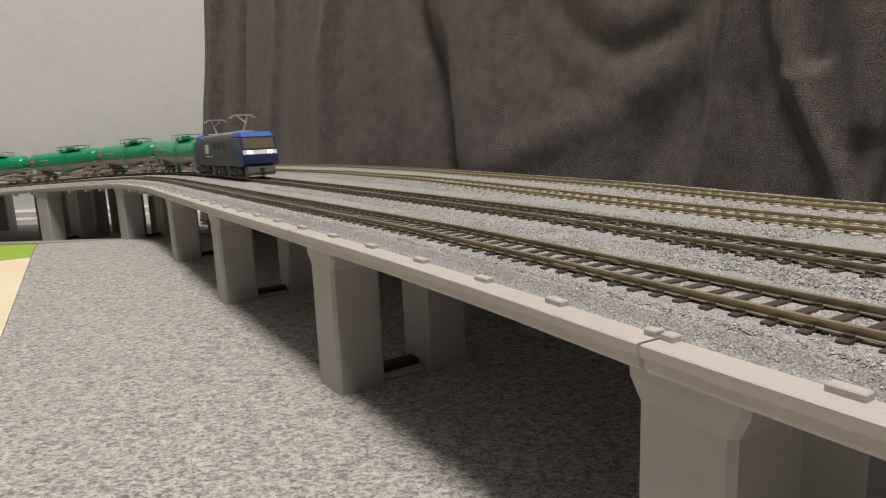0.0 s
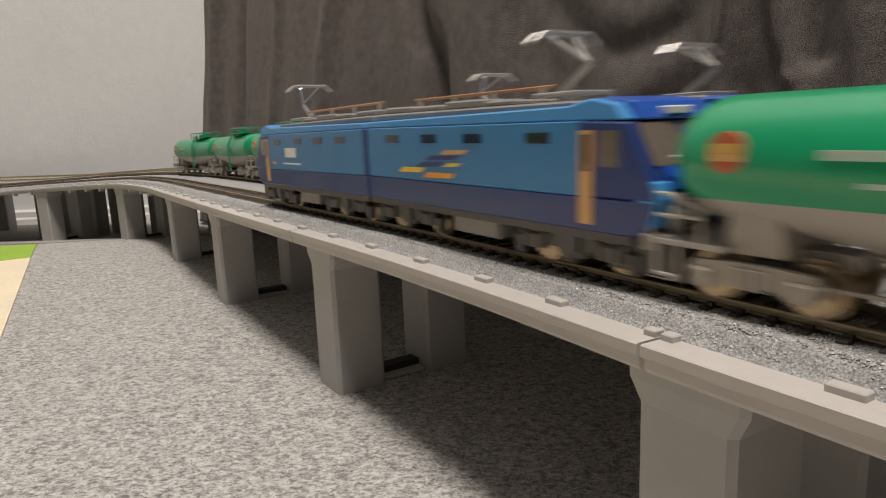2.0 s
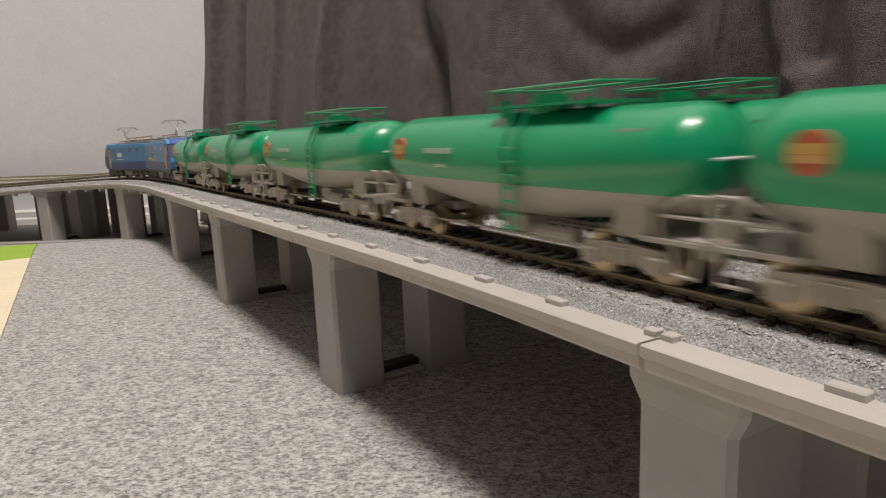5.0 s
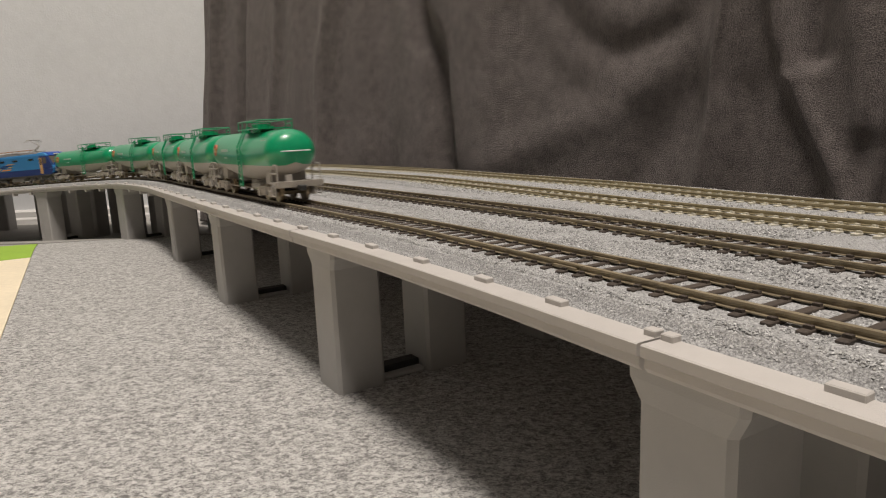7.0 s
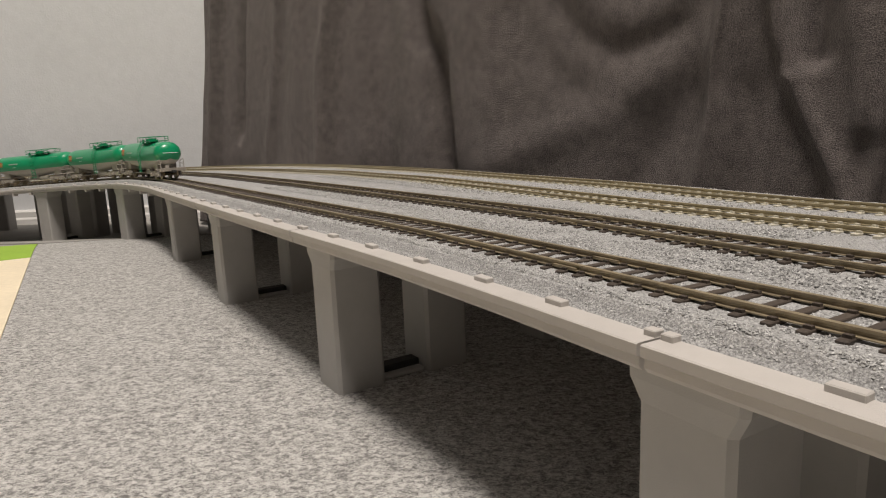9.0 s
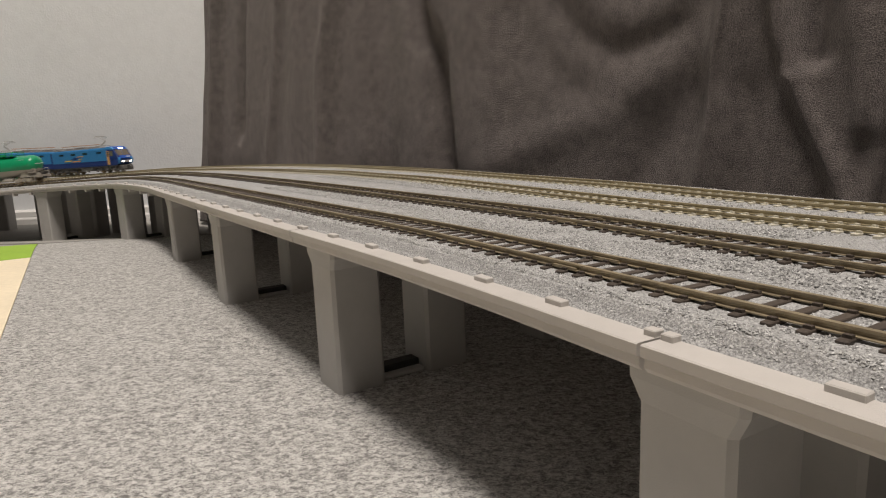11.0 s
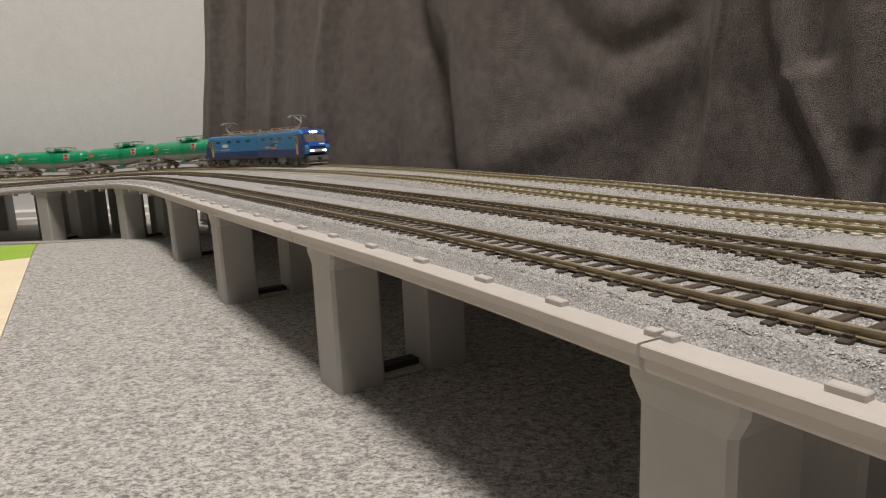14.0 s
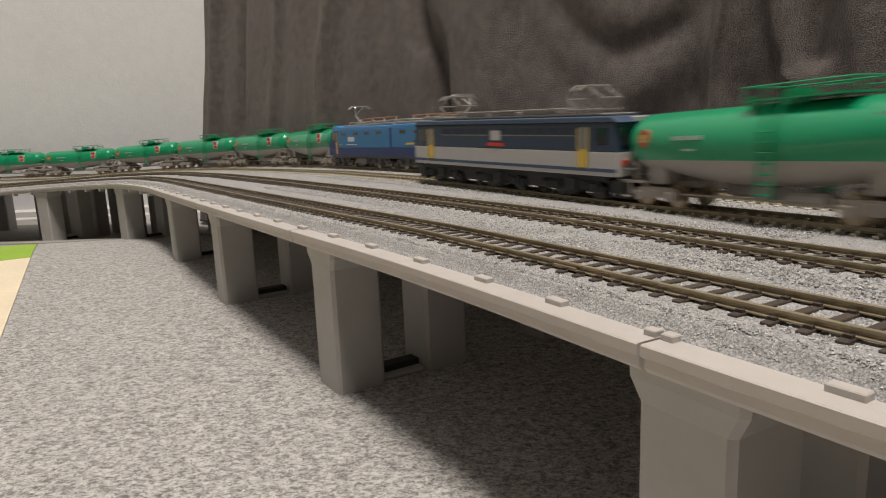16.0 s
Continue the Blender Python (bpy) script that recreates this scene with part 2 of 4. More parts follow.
def floor_z(x, y):
    """The floor, dipped a little towards the far corner to fit the camera's view."""
    return -0.043 * smooth01((y - 0.74) / 0.45)


# ---- room ----


def sheet(name, xs, ys, mat, lift, thick, label, inside=None, category="", kind="structure"):
    bm = bmesh.new()
    vs = {}
    for i, x in enumerate(xs):
        for j, y in enumerate(ys):
            vs[i, j] = bm.verts.new((x, y, floor_z(x, y) + lift))
    for i in range(len(xs) - 1):
        for j in range(len(ys) - 1):
            bm.faces.new((vs[i, j], vs[i + 1, j], vs[i + 1, j + 1], vs[i, j + 1]))
    if thick:
        ex = bmesh.ops.extrude_face_region(bm, geom=list(bm.faces))
        for v in ex["geom"]:
            if isinstance(v, bmesh.types.BMVert):
                v.co.z -= thick
        bmesh.ops.recalc_face_normals(bm, faces=bm.faces)
    return tagged(part(name, bm, mat, None), label, category, "", kind)


def poly_sheet(name, corners, mat, lift, thick, label, category, kind="", rows=14):
    """A four-cornered mat that follows the floor."""
    a, b, c, d = [Vector(p) for p in corners]
    bm = bmesh.new()
    n = rows
    g = [[None] * (n + 1) for _ in range(n + 1)]
    for i in range(n + 1):
        for j in range(n + 1):
            p = (a * (1 - i / n) + b * i / n) * (1 - j / n) + (d * (1 - i / n) + c * i / n) * j / n
            g[i][j] = bm.verts.new((p.x, p.y, floor_z(p.x, p.y) + lift))
    for i in range(n):
        for j in range(n):
            bm.faces.new((g[i][j], g[i + 1][j], g[i + 1][j + 1], g[i][j + 1]))
    ex = bmesh.ops.extrude_face_region(bm, geom=list(bm.faces))
    for v in ex["geom"]:
        if isinstance(v, bmesh.types.BMVert):
            v.co.z -= thick
    bmesh.ops.recalc_face_normals(bm, faces=bm.faces)
    return tagged(part(name, bm, mat, None), label, category, "", kind)


RX0, RX1, RY0, RY1, RZ1 = -4.6, 3.1, -4.0, 1.36, 4.4


def room():
    sheet("floor", np.linspace(RX0, RX1, 30), np.concatenate([np.linspace(RY0, 0.7, 6), np.linspace(0.75, RY1, 20)]), M_FLOOR, 0.0, 0.05, "pale grey floor covering at the foot of the wall", category="floor")
    z0 = -0.09
    tagged(part("wall_north", B(RX0 - 0.1, RX1 + 0.1, RY1, RY1 + 0.1, z0, RZ1), M_WALL), "wall with pale grey textured wallpaper", "wall", "", "structure")
    tagged(part("wall_south", B(RX0 - 0.1, RX1 + 0.1, RY0 - 0.1, RY0, z0, RZ1), M_BOUNCE_CUT), "plain dark grey wall out of view, darkened to cut bounced light", "wall", "", "structure")
    tagged(part("wall_west", B(RX0 - 0.1, RX0, RY0, RY1, z0, RZ1), M_BOUNCE_CUT), "plain dark grey wall out of view, darkened to cut bounced light", "wall", "", "structure")
    tagged(part("wall_east", B(RX1, RX1 + 0.1, RY0, RY1, z0, RZ1), M_BOUNCE_CUT), "plain dark grey wall out of view, darkened to cut bounced light", "wall", "", "structure")
    tagged(part("ceiling", B(RX0 - 0.1, RX1 + 0.1, RY0 - 0.1, RY1 + 0.1, RZ1, RZ1 + 0.1), M_WHITE), "plain white ceiling", "ceiling", "", "structure")
    bm = bmesh.new()
    fz = floor_z(-1, RY1)
    prism(bm, [(0, fz - 0.01), (-0.012, fz - 0.01), (-0.012, fz + 0.012), (-0.009, fz + 0.016), (-0.009, fz + 0.027), (-0.004, fz + 0.031), (0, fz + 0.031)], RX0, RX1)
    bmesh.ops.transform(bm, matrix=Matrix(((0, 1, 0, 0), (1, 0, 0, RY1), (0, 0, 1, 0), (0, 0, 0, 1))), verts=bm.verts)
    bmesh.ops.recalc_face_normals(bm, faces=bm.faces)
    tagged(part("baseboard", bm, M_WHITE), "low white moulded baseboard", "baseboard", "", "structure")
    # felt carpet, foam mats beside it
    poly_sheet("carpet", [(0.0995, -0.30, 0), (1.5, -0.3, 0), (0.55, 1.34, 0), (-0.527, 0.838, 0)], M_CARPET, 0.0008, 0.004, "mottled grey needle-felt carpet under the viaduct", "carpet", "structure", 30)
    poly_sheet("carpet_strip", [(-0.527, 0.842, 0), (0.55, 1.344, 0), (0.5, 1.355, 0), (-1.6, 1.355, 0)], M_FLOOR, 0.0015, 0.004, "smooth grey carpet strip along the wall", "carpet", "structure", 10)


def foam_mats():
    d = Vector((-0.482, 0.876, 0))
    w = Vector((-0.876, -0.482, 0))
    base = Vector((0.0993, -0.30, 0))
    for k, (u0, u1, mat, lab) in enumerate(((0.0, 0.41, M_CREAM, "cream foam floor mat beside the grey carpet"), (0.412, 0.812, M_CREAM, "cream foam floor mat beside the grey carpet"), (0.814, 1.150, M_CREAM, "cream foam floor mat beside the grey carpet"), (1.1515, 1.297, M_LIME, "lime green foam mat at the carpet's far corner"))):
        q = base + w * 0.0006
        poly_sheet("foam_mat", [q + d * u0, q + d * u1, q + d * u1 + w * 0.45, q + d * u0 + w * 0.45], mat, 0.0010, 0.006, lab, "floor mat")


# ---- the fleece hung behind the tracks ----
CUR_A = Vector((-0.512, 1.318))
CUR_D = Vector((0.67, -0.742)).normalized()
CUR_N = Vector((CUR_D.y, -CUR_D.x))


def fold_depth(a, z, line, width, depth):
    """Depth of one fold: a soft bar along the polyline, fading at its two ends. a, z: arrays."""
    best, where, total = np.full(a.shape, 1e9), np.zeros(a.shape), len(line) - 1
    for i, ((a0, z0), (a1, z1)) in enumerate(zip(line[:-1], line[1:])):
        dx, dz = a1 - a0, z1 - z0
        t = np.clip(((a - a0) * dx + (z - z0) * dz) / (dx * dx + dz * dz), 0, 1)
        d = np.hypot(a - a0 - dx * t, z - z0 - dz * t)
        near = d < best
        best, where = np.where(near, d, best), np.where(near, (i + t) / total, where)
    k = np.clip(np.minimum(where, 1 - where) * 7, 0, 1)
    return depth * np.exp(-(best / width) ** 2) * k * k * (3 - 2 * k)


def curved(pts, n=6):
    out = []
    for i in range(len(pts) - 1):
        p0, p1, p2, p3 = pts[max(0, i - 1)], pts[i], pts[i + 1], pts[min(len(pts) - 1, i + 2)]
        for k in range(n):
            t = k / n
            out.append(tuple(0.5 * (2 * p1[q] + (p2[q] - p0[q]) * t + (2 * p0[q] - 5 * p1[q] + 4 * p2[q] - p3[q]) * t * t + (3 * p1[q] - p0[q] - 3 * p2[q] + p3[q]) * t ** 3) for q in (0, 1)))
    return out + [pts[-1]]


# folds: points of (along, height), width, depth
FOLDS = [(curved(p), w, d) for p, w, d in (
    ([(1.100, 0.30), (1.092, 0.205), (1.086, 0.156), (1.085, 0.122), (1.078, 0.07), (1.07, 0.0), (1.065, -0.05)], 0.009, 0.015),
    ([(1.112, 0.30), (1.126, 0.196), (1.139, 0.152), (1.155, 0.118), (1.168, 0.093), (1.18, 0.062), (1.19, 0.0)], 0.006, 0.0085),
    ([(1.112, 0.32), (1.084, 0.202), (1.043, 0.164), (0.996, 0.145), (0.967, 0.127), (0.90, 0.10), (0.82, 0.08)], 0.022, 0.0062),
    ([(0.93, 0.30), (0.960, 0.240), (0.990, 0.215), (1.03, 0.212), (1.085, 0.245)], 0.018, 0.0042),
    ([(0.90, 0.27), (0.942, 0.211), (0.979, 0.187), (1.017, 0.185), (1.065, 0.200)], 0.012, -0.0034),
    ([(0.87, 0.26), (0.895, 0.199), (0.948, 0.153), (0.979, 0.141), (1.013, 0.150)], 0.015, -0.0028),
    ([(1.086, 0.26), (1.069, 0.171), (1.055, 0.128), (1.03, 0.087), (1.0, 0.04)], 0.018, -0.005),
    ([(1.147, 0.34), (1.147, 0.22), (1.147, 0.185), (1.147, 0.150)], 0.0115, -0.017),
    ([(1.107, 0.16), (1.112, 0.10), (1.11, 0.0), (1.11, -0.05)], 0.010, -0.003),
    ([(1.215, 0.24), (1.199, 0.115), (1.196, 0.085), (1.195, 0.0), (1.195, -0.05)], 0.005, -0.016),
    ([(1.172, 0.24), (1.176, 0.19), (1.184, 0.152), (1.190, 0.10)], 0.010, 0.007),
    ([(0.60, 0.52), (0.541, 0.270), (0.531, 0.173), (0.532, 0.088), (0.528, 0.0)], 0.020, 0.018),
    ([(0.63, 0.52), (0.645, 0.20), (0.655, 0.0)], 0.036, -0.018),
    ([(0.67, 0.52), (0.715, 0.27), (0.75, 0.209), (0.765, 0.14), (0.776, 0.083), (0.79, 0.0)], 0.018, -0.020),
    ([(0.79, 0.52), (0.83, 0.20), (0.87, 0.0)], 0.040, 0.014),
    ([(0.43, 0.50), (0.384, 0.19), (0.355, 0.0)], 0.014, 0.010),
    ([(0.30, 0.60), (0.264, 0.324), (0.245, 0.10)], 0.013, -0.014),
    ([(0.205, 0.52), (0.182, 0.355), (0.168, 0.0)], 0.013, 0.018),
    ([(0.47, 0.52), (0.45, 0.20), (0.44, 0.0)], 0.024, 0.006),
    ([(1.30, 0.52), (1.27, 0.25), (1.25, 0.0)], 0.020, 0.015),
    ([(1.42, 0.52), (1.40, 0.25), (1.41, 0.0)], 0.020, 0.015),
)]


def fleece_depth(a, z):
    v = 0.004 * np.sin(a * 17 + 0.6 * np.sin(z * 6)) + 0.002 * np.sin(a * 41 + z * 5)
    v = v * (0.35 + 0.65 * np.clip((0.75 - a) / 0.5, 0, 1))
    for f in FOLDS:
        v = v + fold_depth(a, z, *f)
    return v


def fleece():
    bm = bmesh.new()
    na, nz = 430, 140
    g = []
    aa, zz = np.meshgrid(np.arange(na + 1) * 1.62 / na, -0.035 + 0.56 * np.arange(nz + 1) / nz, indexing="ij")
    deep = fleece_depth(aa, zz)
    for i in range(na + 1):
        a = 1.62 * i / na
        row = []
        for j in range(nz + 1):
            z = -0.035 + 0.56 * j / nz
            dep = float(deep[i, j]) + 0.004 * noise.noise((a * 9, z * 6, 3.1)) + 0.002 * noise.noise((a * 25, z * 18, 7.7))
            dep += 0.09 * (0.12 - z)
            lean = 0.26 * max(0.0, z) * smooth01((0.16 - a) / 0.16)
            p = CUR_A + CUR_D * (a + lean) + CUR_N * dep
            edge = smooth01((0.10 - a) / 0.10)
            p = p - CUR_N * (0.06 * edge)
            row.append(bm.verts.new((p.x, p.y, z)))
        g.append(row)
    for i in range(na):
        for j in range(nz):
            bm.faces.new((g[i][j], g[i + 1][j], g[i + 1][j + 1], g[i][j + 1]))
    ob = part("fleece_blanket", bm, M_FLEECE, None, "", True)
    sol = ob.modifiers.new("thickness", "SOLIDIFY")
    sol.thickness = 0.004
    tagged(ob, "dark charcoal fleece blanket hung in loose folds behind the tracks", "blanket")


# ---- viaduct ----
S_LO, S_HI = -1.30, 3.60
LIP_TOP = -0.0068


def stations(lo, hi, step):
    n = max(1, int(round((hi - lo) / step)))
    return [lo + (hi - lo) * i / n for i in range(n + 1)]


def loft(line, outline, s0, s1, step, mat, name, parent=None, label=""):
    """A bar with the outline (lateral, up) carried along the line from s0 to s1, closed at its ends."""
    bm = bmesh.new()
    rings = []
    for s in stations(s0, s1, step):
        q, d, r = line.at(s)
        rings.append([bm.verts.new(q + r * a + Vector((0, 0, b))) for a, b in outline])
    n = len(outline)
    for a, b in zip(rings[:-1], rings[1:]):
        for i in range(n):
            bm.faces.new((a[i], a[(i + 1) % n], b[(i + 1) % n], b[i]))
    bm.faces.new(rings[0][::-1])
    bm.faces.new(rings[-1])
    bmesh.ops.recalc_face_normals(bm, faces=bm.faces)
    return part(name, bm, mat, parent, label)


LUG_STEP = 0.0379
SEAM0, SEAM = 0.0855, 6 * LUG_STEP
PIER_S = [0.0776 + 0.2085 * k for k in range(-6, 4)] + [0.985, 1.25, 1.36, 1.50, 1.70] + [1.84 + 0.2085 * k for k in range(8)]


def deck_between(la, lb, out_a, out_b, s0, s1, parent):
    """The slab of one span, from out_a left of line la to out_b right of line lb."""
    bm = bmesh.new()
    rings = []
    for s in stations(s0, s1, 0.026):
        p, q = la.off(s, out_a), lb.off(s, out_b)
        rings.append([bm.verts.new(v) for v in (p + Vector((0, 0, -0.0075)), q + Vector((0, 0, -0.0075)), q + Vector((0, 0, -0.0134)), p + Vector((0, 0, -0.0134)))])
    for a, b in zip(rings[:-1], rings[1:]):
        for i in range(4):
            bm.faces.new((a[i], a[(i + 1) % 4], b[(i + 1) % 4], b[i]))
    bm.faces.new(rings[0][::-1])
    bm.faces.new(rings[-1])
    bmesh.ops.recalc_face_normals(bm, faces=bm.faces)
    return part("slab", bm, M_DECK, parent)


def oriented(line, s, lat, z):
    q, d, r = line.at(s)
    p = q + r * lat
    return Matrix.Translation((p.x, p.y, z)) @ Matrix(((d.x, -r.x, 0, 0), (d.y, -r.y, 0, 0), (0, 0, 1, 0), (0, 0, 0, 1)))


def lug_mesh(long):
    bm = B(-long, long, -0.0015, 0.0015, -0.001, 0.0015, bevel=0.00025)
    return mesh_from(bm, "edge_lug", M_DECK)


def viaduct():
    lug, half_lug = lug_mesh(0.0034), lug_mesh(0.0017)
    seams = [SEAM0 + SEAM * k for k in range(-6, 16)]
    gap = 0.0005
    for k in range(len(seams) - 1):
        a, b = seams[k] + gap, seams[k + 1] - gap
        for which, (la, lb) in enumerate(((L1, L2), (L3, L4))):
            e = empty("viaduct_span", "grey plastic viaduct span with an edge lip, on square piers" if which == 0 else "grey plastic viaduct span under the far pair of tracks", "viaduct span", "viaduct spans")
            deck_between(la, lb, -0.0275, 0.0300, a, b, e)
            if which == 0:
                loft(L1, [(-0.0322, LIP_TOP - 0.0003), (-0.0318, LIP_TOP), (-0.0240, LIP_TOP), (-0.0240, -0.0098), (-0.0319, -0.0098), (-0.0322, -0.0095)], a, b, 0.0209, M_DECK, "edge_lip", e)
                loft(L1, [(-0.0311, -0.0099), (-0.0274, -0.0099), (-0.0274, -0.0134), (-0.0302, -0.0134), (-0.0311, -0.0122)], a + 0.0002, b - 0.0002, 0.0209, M_DECK, "edge_web", e)
            else:
                loft(L4, [(0.0272, -0.0060), (0.0330, -0.0060), (0.0330, -0.0120), (0.0272, -0.0120)], a, b, 0.0209, M_DECK, "edge_lip", e)
            if which == 0:
                spots = [(a + 0.0019, half_lug)] + [(seams[k] + LUG_STEP * i, lug) for i in range(1, 6)] + [(b - 0.0019, half_lug)]
                for s, piece in spots:
                    o = new("edge_lug", piece)
                    o.matrix_world = oriented(L1, s, -0.0251, L1.raw(s).z + LIP_TOP)
                    o.parent = e
                # cross rib under the lip on the curve
                if a > 0.7:
                    for s in (a + 0.05, a + 0.10, a + 0.155):
                        bm = B(-0.0015, 0.0015, -0.004, 0.004, -0.0165, -0.0118)
                        o = part("rib", bm, M_DECK, e)
                        o.matrix_world = oriented(L1, s, -0.0282, L1.raw(s).z)


def pier_mesh(levels):
    """A square column with chamfered corners through levels of (z, flare)."""
    bm = bmesh.new()
    w, c = 0.0125, 0.0016
    rings = []
    for z, grow in levels:
        a, b = w + grow, w + grow * 0.25
        pts = [(a - c, -b), (a, -b + c), (a, b - c), (a - c, b), (-a + c, b), (-a, b - c), (-a, -b + c), (-a + c, -b)]
        rings.append([bm.verts.new((x, y, z)) for x, y in pts])
    for r0, r1 in zip(rings[:-1], rings[1:]):
        for i in range(8):
            bm.faces.new((r0[i], r0[(i + 1) % 8], r1[(i + 1) % 8], r1[i]))
    bm.faces.new(rings[0][::-1])
    bm.faces.new(rings[-1])
    bmesh.ops.recalc_face_normals(bm, faces=bm.faces)
    return bm


def piers():
    for s in PIER_S:
        rows = ((L1, -0.0155), (L1, 0.0342), (L3, -0.0155), (L3, 0.0342), (L4, 0.016))
        for line, lat in rows[2:4] if s == 1.36 else rows:
            q = line.off(s, lat)
            z0 = floor_z(q.x, q.y) + 0.0008
            top = line.raw(s).z - 0.0135
            e = empty("viaduct_pier", "square grey plastic viaduct pier with a flared head, standing on carpet", "pier", "viaduct piers")
            e.matrix_world = oriented(line, s, lat, z0)
            hgt = top - z0
            part("shaft", pier_mesh([(0.0, 0.0), (hgt - 0.0085, 0.0)]), M_PIER, e)
            part("head", pier_mesh([(hgt - 0.0085, 0.0), (hgt - 0.0030, 0.0028), (hgt, 0.0030)]), M_PIER, e)
        if s == 1.36:
            continue
        # tie bars on the carpet between the pair of feet
        q = L1.off(s, 0.0095)
        z0 = floor_z(q.x, q.y) + 0.0008
        e = empty("pier_tie_bar", "flat dark plastic bar joining two pier feet", "tie bar", "pier tie bars")
        e.matrix_world = oriented(L1, s, 0.0095, z0)
        part("bar", B(-0.004, 0.004, -0.0119, 0.0119, 0, 0.0055, bevel=0.0006), M_BLACK, e)
        part("plate", B(-0.009, 0.006, -0.0119, 0.0119, 0, 0.0022, bevel=0.0005), M_PIER, e)


def ballast():
    """The bed of grey stones between and beside all four tracks."""
    bm = bmesh.new()
    ss = stations(S_LO, 0.02, 0.04) + stations(0.022, 0.62, 0.0022) + stations(0.63, 1.6, 0.012) + stations(1.62, S_HI, 0.04)
    rings = []
    for s in ss:
        fr = [ln.at(s) for ln in LINES]
        pts = [(fr[0][0] + fr[0][2] * (-0.0240 + 0.0240 * i / 12), 1 - smooth01(i / 12 * 4.5)) for i in range(12)]
        for k in range(3):
            pts += [(fr[k][0].lerp(fr[k + 1][0], i / 27), 0.0) for i in range(27)]
        pts += [(fr[3][0] + fr[3][2] * (0.030 * i / 12), 0.0) for i in range(13)]
        ring = []
        for p, edge in pts:
            up = -0.0027 - 0.0047 * edge + 0.0004 * noise.noise((p.x * 700, p.y * 700, 0)) + 0.0003 * noise.noise((p.x * 90, p.y * 90, 5))
            ring.append(bm.verts.new((p.x, p.y, p.z + up)))
        rings.append(ring)
    lat = rings[0]
    for a, b in zip(rings[:-1], rings[1:]):
        for i in range(len(lat) - 1):
            bm.faces.new((a[i], a[i + 1], b[i + 1], b[i]))
    ob = part("ballast", bm, M_BALLAST, None, "", False)
    return tagged(ob, "bed of fine pale grey model ballast round the tracks", "ballast", "", "stuff")


def stones():
    """Loose single stones over the bed where the camera is close."""
    rng = np.random.default_rng(4)
    verts, faces = [], []
    oct_v = np.array([(1, 0, 0), (-1, 0, 0), (0, 1, 0), (0, -1, 0), (0, 0, 1), (0, 0, -1)], float)
    oct_f = np.array([(0, 2, 4), (2, 1, 4), (1, 3, 4), (3, 0, 4), (2, 0, 5), (1, 2, 5), (3, 1, 5), (0, 3, 5)])
    spec = ((0, -0.0236, 0.030, 0.03, 0.33, 62000, 0.00036), (0, -0.0236, 0.030, 0.33, 0.75, 24000, 0.00045), (1, -0.030, 0.030, 0.05, 0.55, 36000, 0.00042), (2, -0.030, 0.030, 0.10, 0.6, 16000, 0.0005), (3, -0.030, 0.030, 0.15, 0.7, 10000, 0.0005))
    for k, a, b, s0, s1, n, size in spec:
        ln = LINES[k]
        grid = np.linspace(s0, s1, 80)
        P = np.array([ln.raw(s) for s in grid])
        R = np.array([ln.at(s)[2] for s in grid])
        s = rng.uniform(s0, s1, n)
        o = rng.uniform(a, b, n)
        if k == 0:
            o = a + (b - a) * rng.uniform(0, 1, n) ** 1.3
        for i in range(n):
            x = np.array([np.interp(s[i], grid, P[:, c]) for c in range(3)]) + o[i] * np.array([np.interp(s[i], grid, R[:, c]) for c in range(3)])
            if abs(abs(o[i]) - 0.00825) < 0.0014:
                continue
            edge = 1 - smooth01((0.0240 + o[i]) / 0.006) if k == 0 else 0
            x[2] += -0.0027 - 0.0047 * edge + rng.uniform(-0.0002, 0.0003) - (0.0002 if abs(o[i]) < 0.0165 else 0)
            v = oct_v * rng.uniform(0.55, 1.25, (6, 1)) * size * rng.uniform(0.6, 1.25)
            t = rng.uniform(0, 6.28)
            c_, s_ = math.cos(t), math.sin(t)
            v = v @ np.array([(c_, -s_, 0), (s_, c_, 0), (0, 0, 0.8)]) + x
            faces.append(oct_f + 6 * len(verts))
            verts.append(v)
    me = bpy.data.meshes.new("ballast_stones")
    V, F = np.concatenate(verts), np.concatenate(faces)
    me.from_pydata(V.tolist(), [], F.tolist())
    me.materials.append(M_STONE)
    tagged(new("ballast_stones", me), "loose pale grey ballast stones beside the rails", "ballast", "", "stuff")


RAIL_DEEP = 0.0020
RAIL = [(-0.0007, 0.0), (0.0007, 0.0), (0.0007, -0.0006), (0.00025, -0.0008), (0.00025, -0.0015), (0.0012, -0.0017), (0.0012, -RAIL_DEEP), (-0.0012, -RAIL_DEEP), (-0.0012, -0.0017), (-0.00025, -0.0015), (-0.00025, -0.0008), (-0.0007, -0.0006)]


